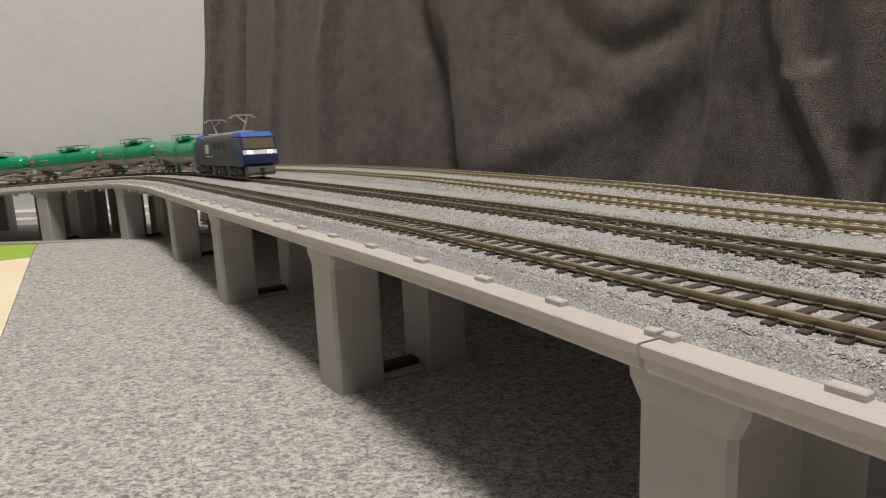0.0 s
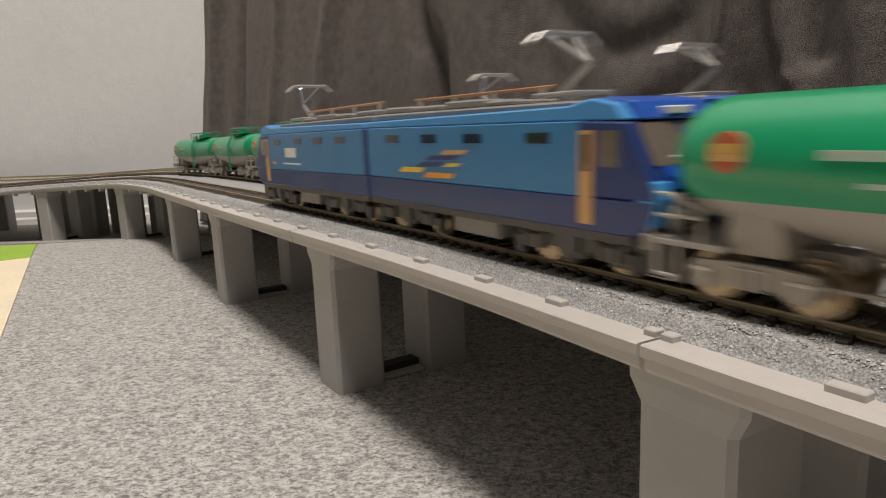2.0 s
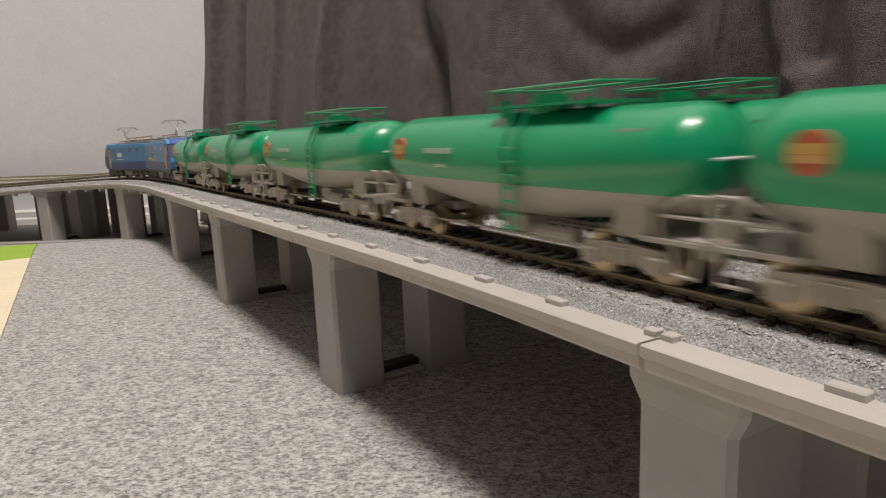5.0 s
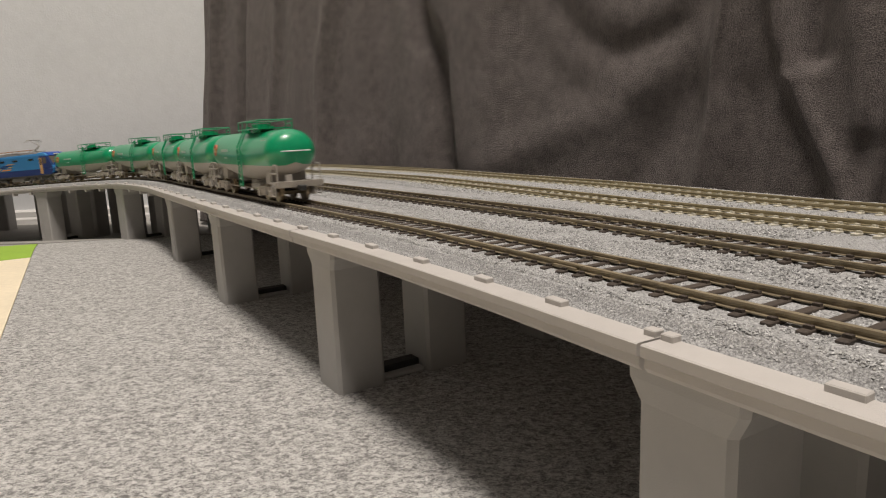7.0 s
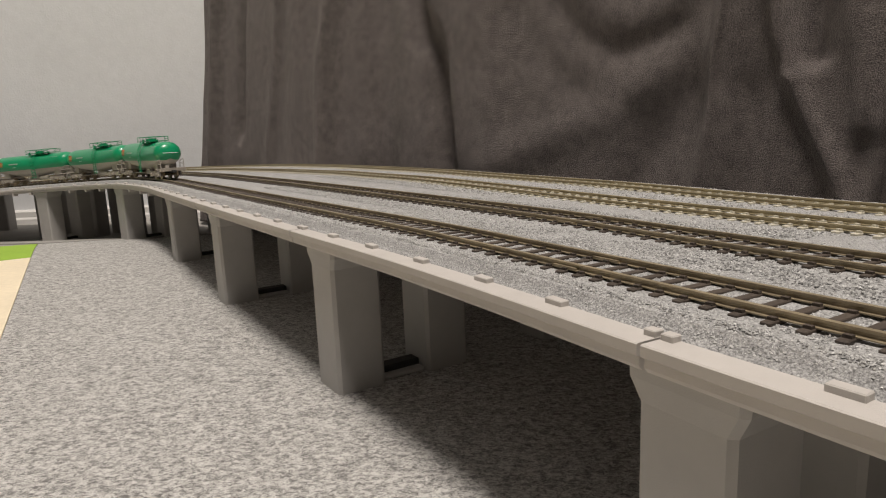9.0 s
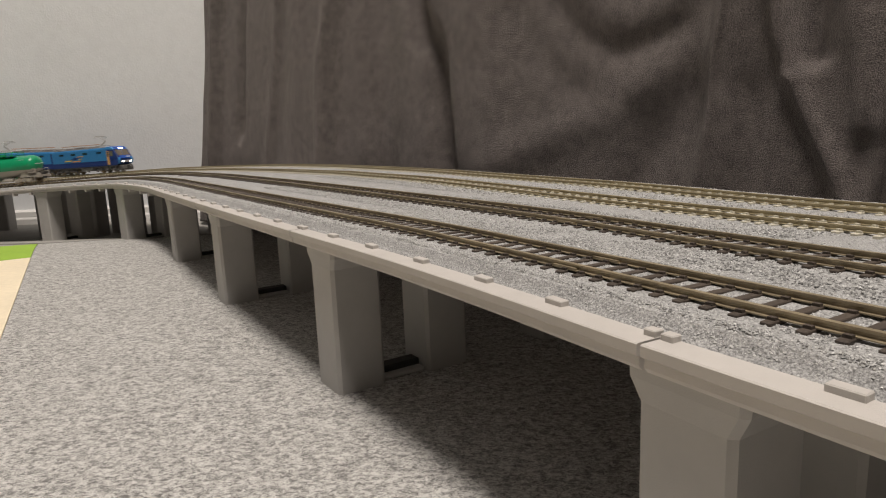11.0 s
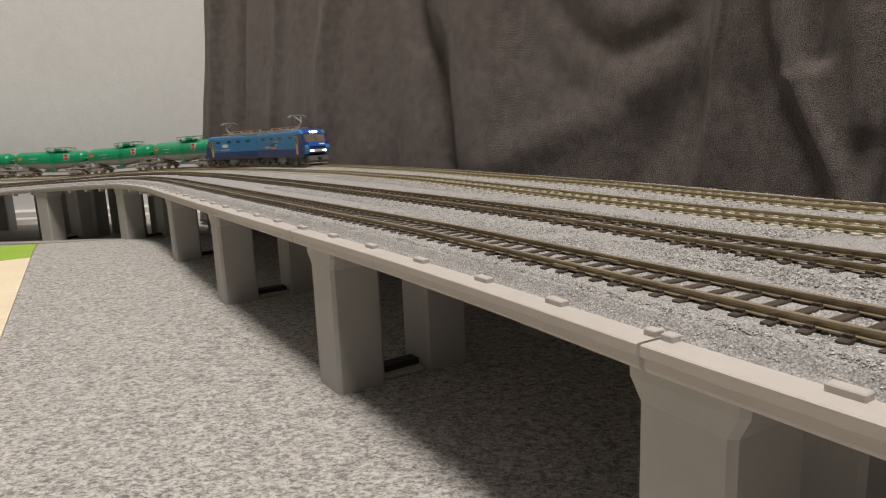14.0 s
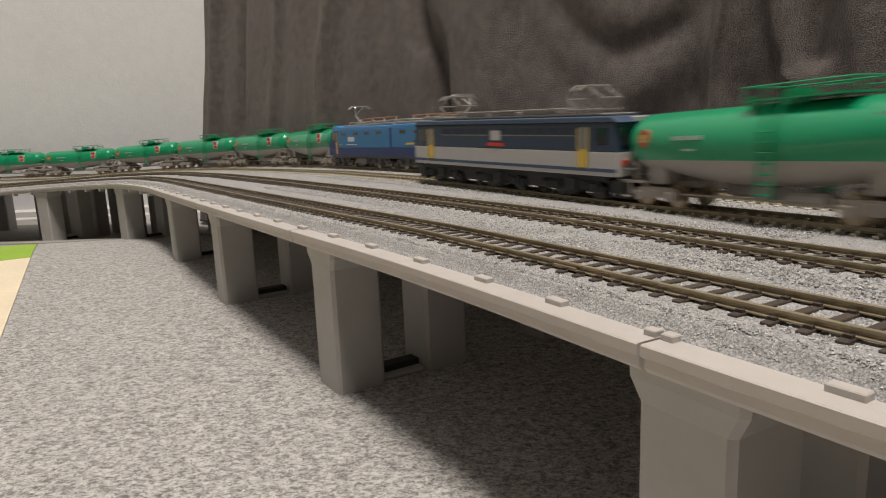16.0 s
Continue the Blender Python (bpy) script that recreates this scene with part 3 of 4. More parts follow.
def tracks():
    tie = {}
    for key, mat in (("dark", M_TIE), ("pale", M_TIE_PALE)):
        bm = B(-0.0012, 0.0012, -0.0128, 0.0128, -0.0030, 0.0, bevel=0.0002)
        for y in (-0.00825, 0.00825):
            for e in (-1, 1):
                box(bm, -0.0009, 0.0009, y + e * 0.0018 - 0.0006, y + e * 0.0018 + 0.0006, 0.0, 0.0007)
        tie[key] = mesh_from(bm, "tie", mat)
    for k, line in enumerate(LINES):
        e = empty("railway_track", ("model railway track with brass-toned rails on dark brown ties" if k < 2 else "model railway track with brass-toned rails on pale ties"), "track", "four parallel tracks")
        for side in (-0.00825, 0.00825):
            loft(line, [(side + a, b) for a, b in RAIL], S_LO, S_HI, 0.012, M_RAIL if k < 2 else M_RAIL_PALE, "rail", e)
        # joiner pair where two lengths meet
        for s in ((0.135, 0.50) if k == 0 else (0.20, 0.62) if k == 1 else (0.30,)):
            for side in (-0.00825, 0.00825):
                loft(line, [(side - 0.0015, -0.0010), (side + 0.0015, -0.0010), (side + 0.0015, -0.0019), (side - 0.0015, -0.0019)], s, s + 0.011, 0.011, M_RAIL if k < 2 else M_RAIL_PALE, "rail_joiner", e)
        a0, a1 = line.to_arc(-0.1), line.to_arc(S_HI - 0.02)
        n = int((a1 - a0) / 0.0074)
        for i in range(min(n, 290)):
            s = line.to_s(a0 + 0.0074 * i)
            o = new("tie", tie["dark" if k < 2 else "pale"])
            o.matrix_world = oriented(line, s, 0.0, line.raw(s).z - RAIL_DEEP)
            o.parent = e
        # the rest of the ties, out past the bends
        bm = bmesh.new()
        far = [a0 + 0.0074 * i for i in range(290, n)] + [a0 - 0.0074 * i for i in range(1, 160)]
        verts, faces = [], []
        cube = [(x, y, z) for x in (-0.0012, 0.0012) for y in (-0.0128, 0.0128) for z in (-0.003, 0)]
        quad = [(0, 1, 3, 2), (4, 6, 7, 5), (0, 4, 5, 1), (2, 3, 7, 6), (0, 2, 6, 4), (1, 5, 7, 3)]
        for arc in far:
            s = line.to_s(arc)
            m = oriented(line, s, 0.0, line.raw(s).z - RAIL_DEEP)
            i0 = len(verts)
            verts += [tuple(m @ Vector(v)) for v in cube]
            faces += [tuple(i0 + j for j in f) for f in quad]
        bm.free()
        me = bpy.data.meshes.new("ties_beyond")
        me.from_pydata(verts, [], faces)
        me.materials.append(M_TIE if k < 2 else M_TIE_PALE)
        o = new("ties_beyond", me)
        o.parent = e
        tagged(o, kind="stuff")

# ---- rolling stock; x forward, y to the left, z up from the rails' top; sizes below in millimetres ----
MM = 0.001


def mb(x0, x1, y0, y1, z0, z1, bevel=0.0):
    return B(x0 * MM, x1 * MM, y0 * MM, y1 * MM, z0 * MM, z1 * MM, bevel=bevel * MM)


def mprism(pts, y0, y1, bevel=0.0):
    bm = bmesh.new()
    prism(bm, [(x * MM, z * MM) for x, z in pts], y0 * MM, y1 * MM)
    if bevel:
        bmesh.ops.bevel(bm, geom=list(bm.edges), offset=bevel * MM, segments=1, affect="EDGES")
    return bm


def mrods(pairs, r, n=6):
    return rods([([c * MM for c in p], [c * MM for c in q]) for p, q in pairs], r * MM, n)


def wheelset(x, r, parent, mat=None):
    bm = bmesh.new()
    rod(bm, (x * MM, -8.2 * MM, r * MM), (x * MM, 8.2 * MM, r * MM), 1.2 * MM, 8)
    for y in (-8.3, 8.3):
        rod(bm, (x * MM, (y - 1.1) * MM, r * MM), (x * MM, (y + 1.1) * MM, r * MM), r * MM, 24)
        yi = y - 1.2 * (1 if y > 0 else -1)
        rod(bm, (x * MM, (yi - 0.3) * MM, r * MM), (x * MM, (yi + 0.3) * MM, r * MM), (r + 0.7) * MM, 24)
        yo = y + 1.1 * (1 if y > 0 else -1)
        rod(bm, (x * MM, (yo - 0.2) * MM, r * MM), (x * MM, (yo + 0.25) * MM, r * MM), r * 0.45 * MM, 12)
    return part("wheelset", bm, mat or M_WHEEL, parent)


def tank_shell(z_split, upper):
    bm = bmesh.new()
    xs = [-73, -72.6, -71.5, -69.8, -67.5, -64] + list(range(-60, 61, 10)) + [64, 67.5, 69.8, 71.5, 72.6, 73]
    n = 18
    rings = []
    for x in xs:
        k = max(0.0, (abs(x) - 63) / 10.0)
        f = math.sqrt(max(0.0004, 1 - k * k))
        top = 44.5
        bot = 11.5 + 5.5 * max(0.0, (abs(x) - 18) / 46.0)
        zc, rz, ry = (top + bot) / 2, (top - bot) / 2 * f, 16.0 * f
        sp = max(-0.99999, min(0.99999, (z_split - zc) / rz))
        a0 = math.asin(sp)
        ring = []
        for i in range(n + 1):
            a = a0 + (math.pi - 2 * a0) * i / n if upper else math.pi - a0 + (math.pi + 2 * a0) * i / n
            ring.append(bm.verts.new((x * 1.06 * MM, ry * math.cos(a) * MM, (zc + rz * math.sin(a)) * MM)))
        rings.append(ring)
    for a, b in zip(rings[:-1], rings[1:]):
        for i in range(n):
            bm.faces.new((a[i], a[i + 1], b[i + 1], b[i]))
    bm.faces.new(rings[0])
    bm.faces.new(rings[-1][::-1])
    bmesh.ops.recalc_face_normals(bm, faces=bm.faces)
    return bm


def tank_bogie(x, parent):
    bo = part("bogie", mb(x - 5, x + 5, -7, 7, 6, 10, 0.5), M_DARKGREY, parent)
    for y in (-12.6, 12.6):
        bm = bmesh.new()
        prism(bm, [((x + a) * MM, z * MM) for a, z in ((-15, 6.8), (-13, 9.2), (-5, 9.6), (5, 9.6), (13, 9.2), (15, 6.8), (13, 3.4), (8, 3.4), (5, 5.0), (-5, 5.0), (-8, 3.4), (-13, 3.4))], (y - 1.1) * MM, (y + 1.1) * MM)
        s = 1 if y > 0 else -1
        for a in (-10.9, 10.9):
            box(bm, (x + a - 2.3) * MM, (x + a + 2.3) * MM, min(y, y + 2.4 * s) * MM, max(y, y + 2.4 * s) * MM, 3.2 * MM, 7.6 * MM, 0.5 * MM)
        for a in (-2.6, 0, 2.6):
            rod(bm, ((x + a) * MM, (y + 1.4 * s) * MM, 4.4 * MM), ((x + a) * MM, (y + 1.4 * s) * MM, 8.6 * MM), 1.1 * MM, 8)
        part("side_frame", bm, M_BOGIE, bo)
    for a in (-10.9, 10.9):
        wheelset(x + a, 5.4, bo)


def sign_disc(x, side, parent):
    """Round red placard on the tank's flank with a yellow and white band across it."""
    y0, y1 = 13.0 * side, 15.95 * side
    disc = part("placard", mrods([((x, y0, 32.6), (x, y1, 32.6))], 4.3, 24), M_PLACARD, parent, "round faded red and yellow placard")
    for z0, z1, mat in ((32.4, 34.4, M_GOLD), (30.8, 32.3, M_TAN)):
        part("placard_band", mb(x - 3.7, x + 3.7, min(y0, y1 + 0.15 * side), max(y0, y1 + 0.15 * side), z0, z1), mat, disc)


def tank_car(plated=False):
    e = empty("tank_wagon", "green over grey tank wagon with a red flank plate" if plated else "green over grey tank wagon with a railed walkway, on the rails", "tank wagon", "tank wagons")
    up = part("tank_upper", tank_shell(22.5, True), M_GREEN, e, "glossy green upper tank half", True)
    lo = part("tank_lower", tank_shell(22.5, False), M_GREY, e, "matt grey lower tank half", True)
    part("weld_seam", mb(-60, 60, -16.15, -15.6, 22.2, 22.7), M_GREY, lo)
    # dome, walkway and its rail
    bm = bmesh.new()
    rod(bm, (-12 * MM, 0, 43 * MM), (-12 * MM, 0, 48.2 * MM), 6.2 * MM, 20)
    rod(bm, (-12 * MM, 0, 48.2 * MM), (-12 * MM, 0, 49.4 * MM), 4.6 * MM, 20)
    for a in range(6):
        c, s = math.cos(a * 1.047), math.sin(a * 1.047)
        rod(bm, ((-12 + 5.4 * c) * MM, 5.4 * s * MM, 48 * MM), ((-12 + 5.4 * c) * MM, 5.4 * s * MM, 49.2 * MM), 0.6 * MM, 6)
    part("dome", bm, M_GREEN, e)
    part("walkway", mb(-42, 4, -11.5, 11.5, 45.4, 46.2), M_GREEN, e)
    pairs = []
    for y in (-11.2, 11.2):
        for x in (-42, -30, -18, -6, 4) if y > 0 else (-42, -30, 4):
            pairs.append(((x, y, 44.5), (x, y, 51.0)))
        pairs.append(((-42, y, 51.0), (4, y, 51.0)))
        pairs.append(((-42, y, 48.6), (-30, y, 48.6)))
    for x in (-42, 4):
        pairs.append(((x, -11.2, 51.0), (x, 11.2, 51.0)))
    part("walkway_rail", mrods(pairs, 0.42, 5), M_GREEN, e)
    part("valve", mrods([((-18, 3, 43), (-18, 3, 48.5)), ((-26, -3, 43), (-26, -3, 47.6)), ((6, 4, 43), (6, 4, 48))], 1.6, 8), M_GREEN, e)
    for side in (-1, 1):
        y = 17.0 * side
        pr = [((-15.2, y, 8), (-15.2, y, 34)), ((-8.8, y, 8), (-8.8, y, 34)), ((-15.2, y, 34), (-15.2, 11.2 * side, 46)), ((-8.8, y, 34), (-8.8, 11.2 * side, 46))]
        pr += [((-15.2, y, z), (-8.8, y, z)) for z in (9.5, 13.5, 17.5, 21.5, 25.5, 29.5, 33.5)]
        part("ladder", mrods(pr, 0.5, 5), M_GREEN, e)
        sign_disc(59.0, side, e)
        if plated:
            y0, y1 = sorted((11.0 * side, 15.9 * side))
            rim = part("flank_plate", mb(-47, -37, y0, y1, 28.0, 39.5), M_PRINT, e, "red plate with a white rim")
            part("plate_field", mb(-46, -38, min(y0, 16.05 * side), max(y1, 16.05 * side), 29.0, 33.2), M_RED, rim)
            part("plate_field", mb(-46, -38, min(y0, 16.05 * side), max(y1, 16.05 * side), 34.2, 38.6), M_RED, rim)
        yy = 16.0 * side
        part("lettering_bar", mb(22, 40, min(yy - side, yy + 0.2 * side), max(yy - side, yy + 0.2 * side), 31.4, 33.2), M_LETTER, e)
        part("lettering_bar", mb(26, 33, min(yy - 2 * side, yy + 0.02 * side), max(yy - 2 * side, yy + 0.02 * side), 26.6, 27.6), M_LETTER, e)
        part("lettering_bar", mb(-62, -52, min(yy - 4.6 * side, yy - 2.55 * side), max(yy - 4.6 * side, yy - 2.55 * side), 37.4, 38.4), M_LETTER, e)
    for d in (-1, 1):
        def X(a):
            return a * d
        part("end_platform", mb(min(X(60), X(80)), max(X(60), X(80)), -14, 14, 11.2, 12.6, 0.2), M_GREY, e)
        part("centre_sill", mb(min(X(38), X(80)), max(X(38), X(80)), -4, 4, 9.2, 12.4, 0.2), M_GREY, e)
        part("saddle", mprism([(X(48), 11), (X(62), 11), (X(60), 21), (X(50), 19)], -11, 11), M_GREY, e)
        part("end_beam", mb(min(X(79), X(81)), max(X(79), X(81)), -15, 15, 9.4, 13.2, 0.2), M_BOGIE, e)
        for y in (-13.5, 13.5):
            pr = [((X(79.5), y, 12), (X(79.5), y, 23)), ((X(66), y, 12), (X(66), y, 20)), ((X(79.5), y, 23), (X(74), y, 23)), ((X(79.5), y, 18), (X(66), y, 18)), ((X(66), y, 20), (X(74), y, 23))]
            part("end_rail", mrods(pr, 0.5, 5), M_GREY, e)
            pr = [((X(77), y * 1.08, 4), (X(77), y * 1.08, 12)), ((X(71), y * 1.08, 4), (X(71), y * 1.08, 12)), ((X(77), y * 1.08, 4.4), (X(71), y * 1.08, 4.4))]
            part("footstep", mrods(pr, 0.5, 5), M_GREY, e)
        part("brake_wheel", mrods([((X(78), 6, 21.6), (X(78), 6, 22.4)), ((X(78), 6, 12), (X(78), 6, 22))], 2.2, 14) if d > 0 else mb(X(78) - 1, X(78) + 1, 4, 8, 12, 17), M_GREY, e)
        part("coupler", mb(min(X(80), X(86)), max(X(80), X(86)), -2.2, 2.2, 7.4, 10.6, 0.4), M_BLACK, e)
        bm = bmesh.new()
        rod(bm, (X(77.4) * MM, -9 * MM, 31 * MM), (X(77.4) * MM, 9 * MM, 31 * MM), 0.4 * MM, 5)
        part("grab_bar", bm, M_PRINT, e)
        tank_bogie(X(54), e)
    part("discharge_pipe", mb(-6, 6, -5, 5, 5.5, 12, 0.8), M_GREY, e)
    part("brake_cylinder", mrods([((14, -9, 8), (28, -9, 8))], 3.0, 12), M_GREY, e)
    part("air_tank", mrods([((-34, 9, 8), (-16, 9, 8))], 2.6, 12), M_GREY, e)
    part("brake_lever", mb(-40, 40, -11.5, -10.5, 6.4, 7.2), M_BOGIE, e)
    part("brake_lever", mb(-40, 40, 10.5, 11.5, 6.4, 7.2), M_BOGIE, e)
    return e


def loco_bogie(x, parent, mat=None, wb=15.0):
    mat = mat or M_DARKGREY
    bo = part("bogie", mb(x - 8, x + 8, -8, 8, 6, 10), M_BLACK, parent)
    for y in (-13.4, 13.4):
        s = 1 if y > 0 else -1
        bm = bmesh.new()
        prism(bm, [((x + a) * MM, z * MM) for a, z in ((-wb - 5, 7.5), (-wb - 3, 10), (wb + 3, 10), (wb + 5, 7.5), (wb + 3, 5), (6, 6), (4, 3.6), (-4, 3.6), (-6, 6), (-wb - 3, 5))], (y - 1.2) * MM, (y + 1.2) * MM)
        for a in (-wb, wb):
            box(bm, (x + a - 3) * MM, (x + a + 3) * MM, min(y, y + 2.6 * s) * MM, max(y, y + 2.6 * s) * MM, 4.5 * MM, 9 * MM, 0.5 * MM)
            for q in (-4.6, 4.6):
                rod(bm, ((x + a + q) * MM, (y + 1.6 * s) * MM, 5 * MM), ((x + a + q) * MM, (y + 1.6 * s) * MM, 9.6 * MM), 1.2 * MM, 8)
        box(bm, (x - 3.5) * MM, (x + 3.5) * MM, min(y, y + 2.8 * s) * MM, max(y, y + 2.8 * s) * MM, 5 * MM, 11 * MM, 0.4 * MM)
        part("side_frame", bm, mat, bo)
        for a in (-wb - 7.5, 0, wb + 7.5):
            y0, y1 = sorted((y * 0.9, y + 1.9 * s))
            part("brake_box", mb(x + a - 1.6, x + a + 1.6, y0, y1, 2.2, 7.8, 0.3), mat, bo)
    for a in (-wb, wb):
        wheelset(x + a, 6.6, bo, M_DARKGREY if mat is M_BLACK else None)


def single_arm_pantograph(x, z, d, parent, top=19.0):
    """Base frame, lower arm, upper arm and the bowed collector head; d is the way the knee points."""
    pr = [((x - 9, -7, z + 1.5), (x + 9, -7, z + 1.5)), ((x - 9, 7, z + 1.5), (x + 9, 7, z + 1.5)), ((x - 9, -7, z + 1.5), (x - 9, 7, z + 1.5)), ((x + 9, -7, z + 1.5), (x + 9, 7, z + 1.5))]
    pr += [((x + a, y, z - 1), (x + a, y, z + 1.5)) for a in (-9, 9) for y in (-7, 7)]
    p = part("pantograph", mrods(pr, 0.55, 6), M_STEEL, parent, "raised silver single-arm pantograph")
    part("arm", mrods([((x - 7 * d, 0, z + 1.5), (x + 7 * d, 0, z + 10)), ((x - 4 * d, 0, z + 1.5), (x + 7 * d, 0, z + 9))], 0.75, 6), M_STEEL, p)
    part("arm", mrods([((x + 7 * d, 0, z + 10), (x - 4 * d, -5, z + top - 1)), ((x + 7 * d, 0, z + 10), (x - 4 * d, 5, z + top - 1))], 0.55, 6), M_STEEL, p)
    hd = []
    for q in (-2.4, 2.4):
        hd += [((x - 4 * d + q, -9, z + top), (x - 4 * d + q, 9, z + top)), ((x - 4 * d + q, -9, z + top), (x - 4 * d + q, -13, z + top - 3)), ((x - 4 * d + q, 9, z + top), (x - 4 * d + q, 13, z + top - 3))]
    hd += [((x - 4 * d - 2.4, y, z + top), (x - 4 * d + 2.4, y, z + top)) for y in (-7, 7)]
    part("collector", mrods(hd, 0.6, 6), M_STEEL, p)


def diamond_pantograph(x, z, parent):
    pr = [((x - 12, y, z + 1), (x + 12, y, z + 1)) for y in (-9, 9)] + [((x + a, -9, z + 1), (x + a, 9, z + 1)) for a in (-12, -4, 4, 12)]
    pr += [((x + a, y, z - 2), (x + a, y, z + 1)) for a in (-10, 10) for y in (-8, 8)]
    p = part("pantograph", mrods(pr, 0.6, 6), M_GREYBOX, parent, "folding diamond pantograph of grey metal")
    arms = []
    for y in (-8, 8):
        for a in (-1, 1):
            arms += [((x + a * 3, y, z + 1), (x + a * 13, y * 0.9, z + 7)), ((x + a * 13, y * 0.9, z + 7), (x + a * 3, y * 0.8, z + 13))]
    arms += [((x + a * 13, -7.2, z + 7), (x + a * 13, 7.2, z + 7)) for a in (-1, 1)]
    part("arm", mrods(arms, 0.5, 6), M_GREYBOX, p)
    hd = []
    for q in (-3, 3):
        hd += [((x + q, -10, z + 13.6), (x + q, 10, z + 13.6)), ((x + q, -10, z + 13.6), (x + q, -14, z + 11)), ((x + q, 10, z + 13.6), (x + q, 14, z + 11))]
    part("collector", mrods(hd, 0.65, 6), M_GREYBOX, p)


def both(fn):
    for s in (-1, 1):
        fn(s)


def sidebox(name, x0, x1, z0, z1, mat, parent, half=18.0, proud=0.25, label=""):
    for s in (-1, 1):
        y0, y1 = half * s - 0.6 * s, (half + proud) * s
        part(name, mb(x0, x1, min(y0, y1), max(y0, y1), z0, z1), mat, parent, label)


def articulated_half(lit, emblem):
    """One half of the two-unit freight locomotive; the cab is at +x."""
    e = empty("locomotive", "two-unit electric locomotive half, sky blue over navy, " + ("orange emblem" if emblem else "white mark"), "locomotive")
    part("lower_body", mprism([(-76, 12.6), (71, 12.6), (75, 15), (77.5, 21.5), (-76, 21.5)], -18, 18, 0.4), M_NAVY, e)
    part("skirt", mb(-74, 70, -17, 17, 10.2, 12.5), M_DARKGREY, e)
    part("upper_body", mb(-72.6, 52, -18, 18, 21.55, 41, 0.3), M_SKY, e)
    part("cab", mprism([(52.1, 21.55), (77.5, 21.55), (76.5, 25), (68, 40.5), (52.1, 41)], -18, 18, 0.5), M_NAVY, e)
    part("roof_rim", mprism([(-76, 41.05), (52, 41.05), (67.8, 40.9), (64, 45), (56, 46.6), (48, 45), (-74, 43.6)], -17.6, 17.6, 0.5), M_FLASH_LIT_RIM, e, "roof rim in sky blue, lightened for light from above")
    part("brow", mprism([(56, 41.2), (69.2, 40.8), (66, 45.6), (57, 47)], -14, 14, 0.5), M_BLUE, e)
    part("roof", mb(-72, 44, -13, 13, 43.7, 46.5, 0.6), M_ROOF, e)
    for x0, x1, h in ((-70, -52, 49), (-46, -28, 48.6), (-24, -4, 49.4), (0, 14, 48.4)):
        part("roof_box", mb(x0, x1, -10, 10, 46.5, h, 0.6), M_ROOF, e)
    part("roof_line", mrods([((-70, 5, 52), (18, 5, 52))], 0.6, 6), M_COPPER, e)
    for x in (-66, -40, -14, 12):
        part("insulator", mrods([((x, 5, 46), (x, 5, 52))], 1.0, 8), M_PALE, e)
    single_arm_pantograph(31, 47.5, 1, e)
    # front: slanted windscreen, blue band, side flashes, lamp panel
    def on_front(name, t0, t1, y0, y1, mat, up=0.5, label="", parent=None):
        a, b = Vector((76.5, 25)), Vector((68, 40.5))
        d, n = (b - a), Vector((15.5, 8.5)).normalized()
        p, q = a + d * t0, a + d * t1
        pts = [tuple(p), tuple(p + n * up), tuple(q + n * up), tuple(q)]
        return part(name, mprism(pts, y0, y1), mat, parent or e, label)
    on_front("windscreen", 0.30, 0.97, -14.5, 14.5, M_AMBER, 0.35)
    on_front("screen_pillar", 0.28, 0.98, -0.5, 0.5, M_NAVY, 0.6)
    on_front("front_band", -0.05, 0.28, -12, 12, M_BLUE, 0.8)
    on_front("front_plate", 0.06, 0.16, 3, 11, M_PRINT, 1.1)
    both(lambda s: part("front_flash", mprism([(69.5, 13.2), (75.6, 15.2), (77.9, 22), (76.9, 26.2), (72.5, 27)], min(12.2 * s, 17.8 * s), max(12.2 * s, 17.8 * s), 0.2), M_FLASH_LIT_RIM, e))
    part("lamp_panel", mb(75.5, 79.2, -12.6, 12.6, 17.0, 20.4, 0.4), M_PALE, e)
    both(lambda s: part("headlamp", mb(78.6, 79.7, min(7 * s, 11 * s), max(7 * s, 11 * s), 17.6, 19.8, 0.3), M_LAMP if lit else M_PRINT, e))
    part("top_lamp", mb(66.4, 69.6, -4.5, 4.5, 42.0, 44.0, 0.3), M_LAMP if lit else M_PRINT, e)
    part("pilot", mprism([(60, 3), (78, 3), (80, 6), (78, 12.4), (60, 12.4)], -14, 14, 0.6), M_DARKGREY, e)
    part("step", mb(70, 80, -12, 12, 2.2, 3.2), M_PALE, e)
    part("coupler", mb(77, 84, -2, 2, 7.4, 10.6, 0.4), M_BLACK, e)
    # Navy strip added flush with the sides, standing for the dark gap between halves.
    part("end_frame", mb(-76, -72.7, -17.9, 17.9, 21.6, 41, 0.3), M_NAVY, e)
    part("gangway", mb(-79, -76.1, -14, 14, 13, 40), M_BLACK, e)
    sidebox("door", 52.6, 57.4, 14.5, 27, M_TAN, e, proud=0.5)
    sidebox("door_window", 52.6, 57.4, 27, 38.6, M_TAN, e, proud=0.45)
    sidebox("door_glass", 53.8, 56.2, 28.2, 37.6, M_GLASS, e, proud=0.6)
    sidebox("cab_window", 59.0, 66.0, 29.5, 38.5, M_AMBER, e, proud=0.2)
    for x in (-50, -23, 4, 36):
        sidebox("vent_window", x - 5, x + 5, 35.2, 38.2, M_GLASS, e, proud=0.25)
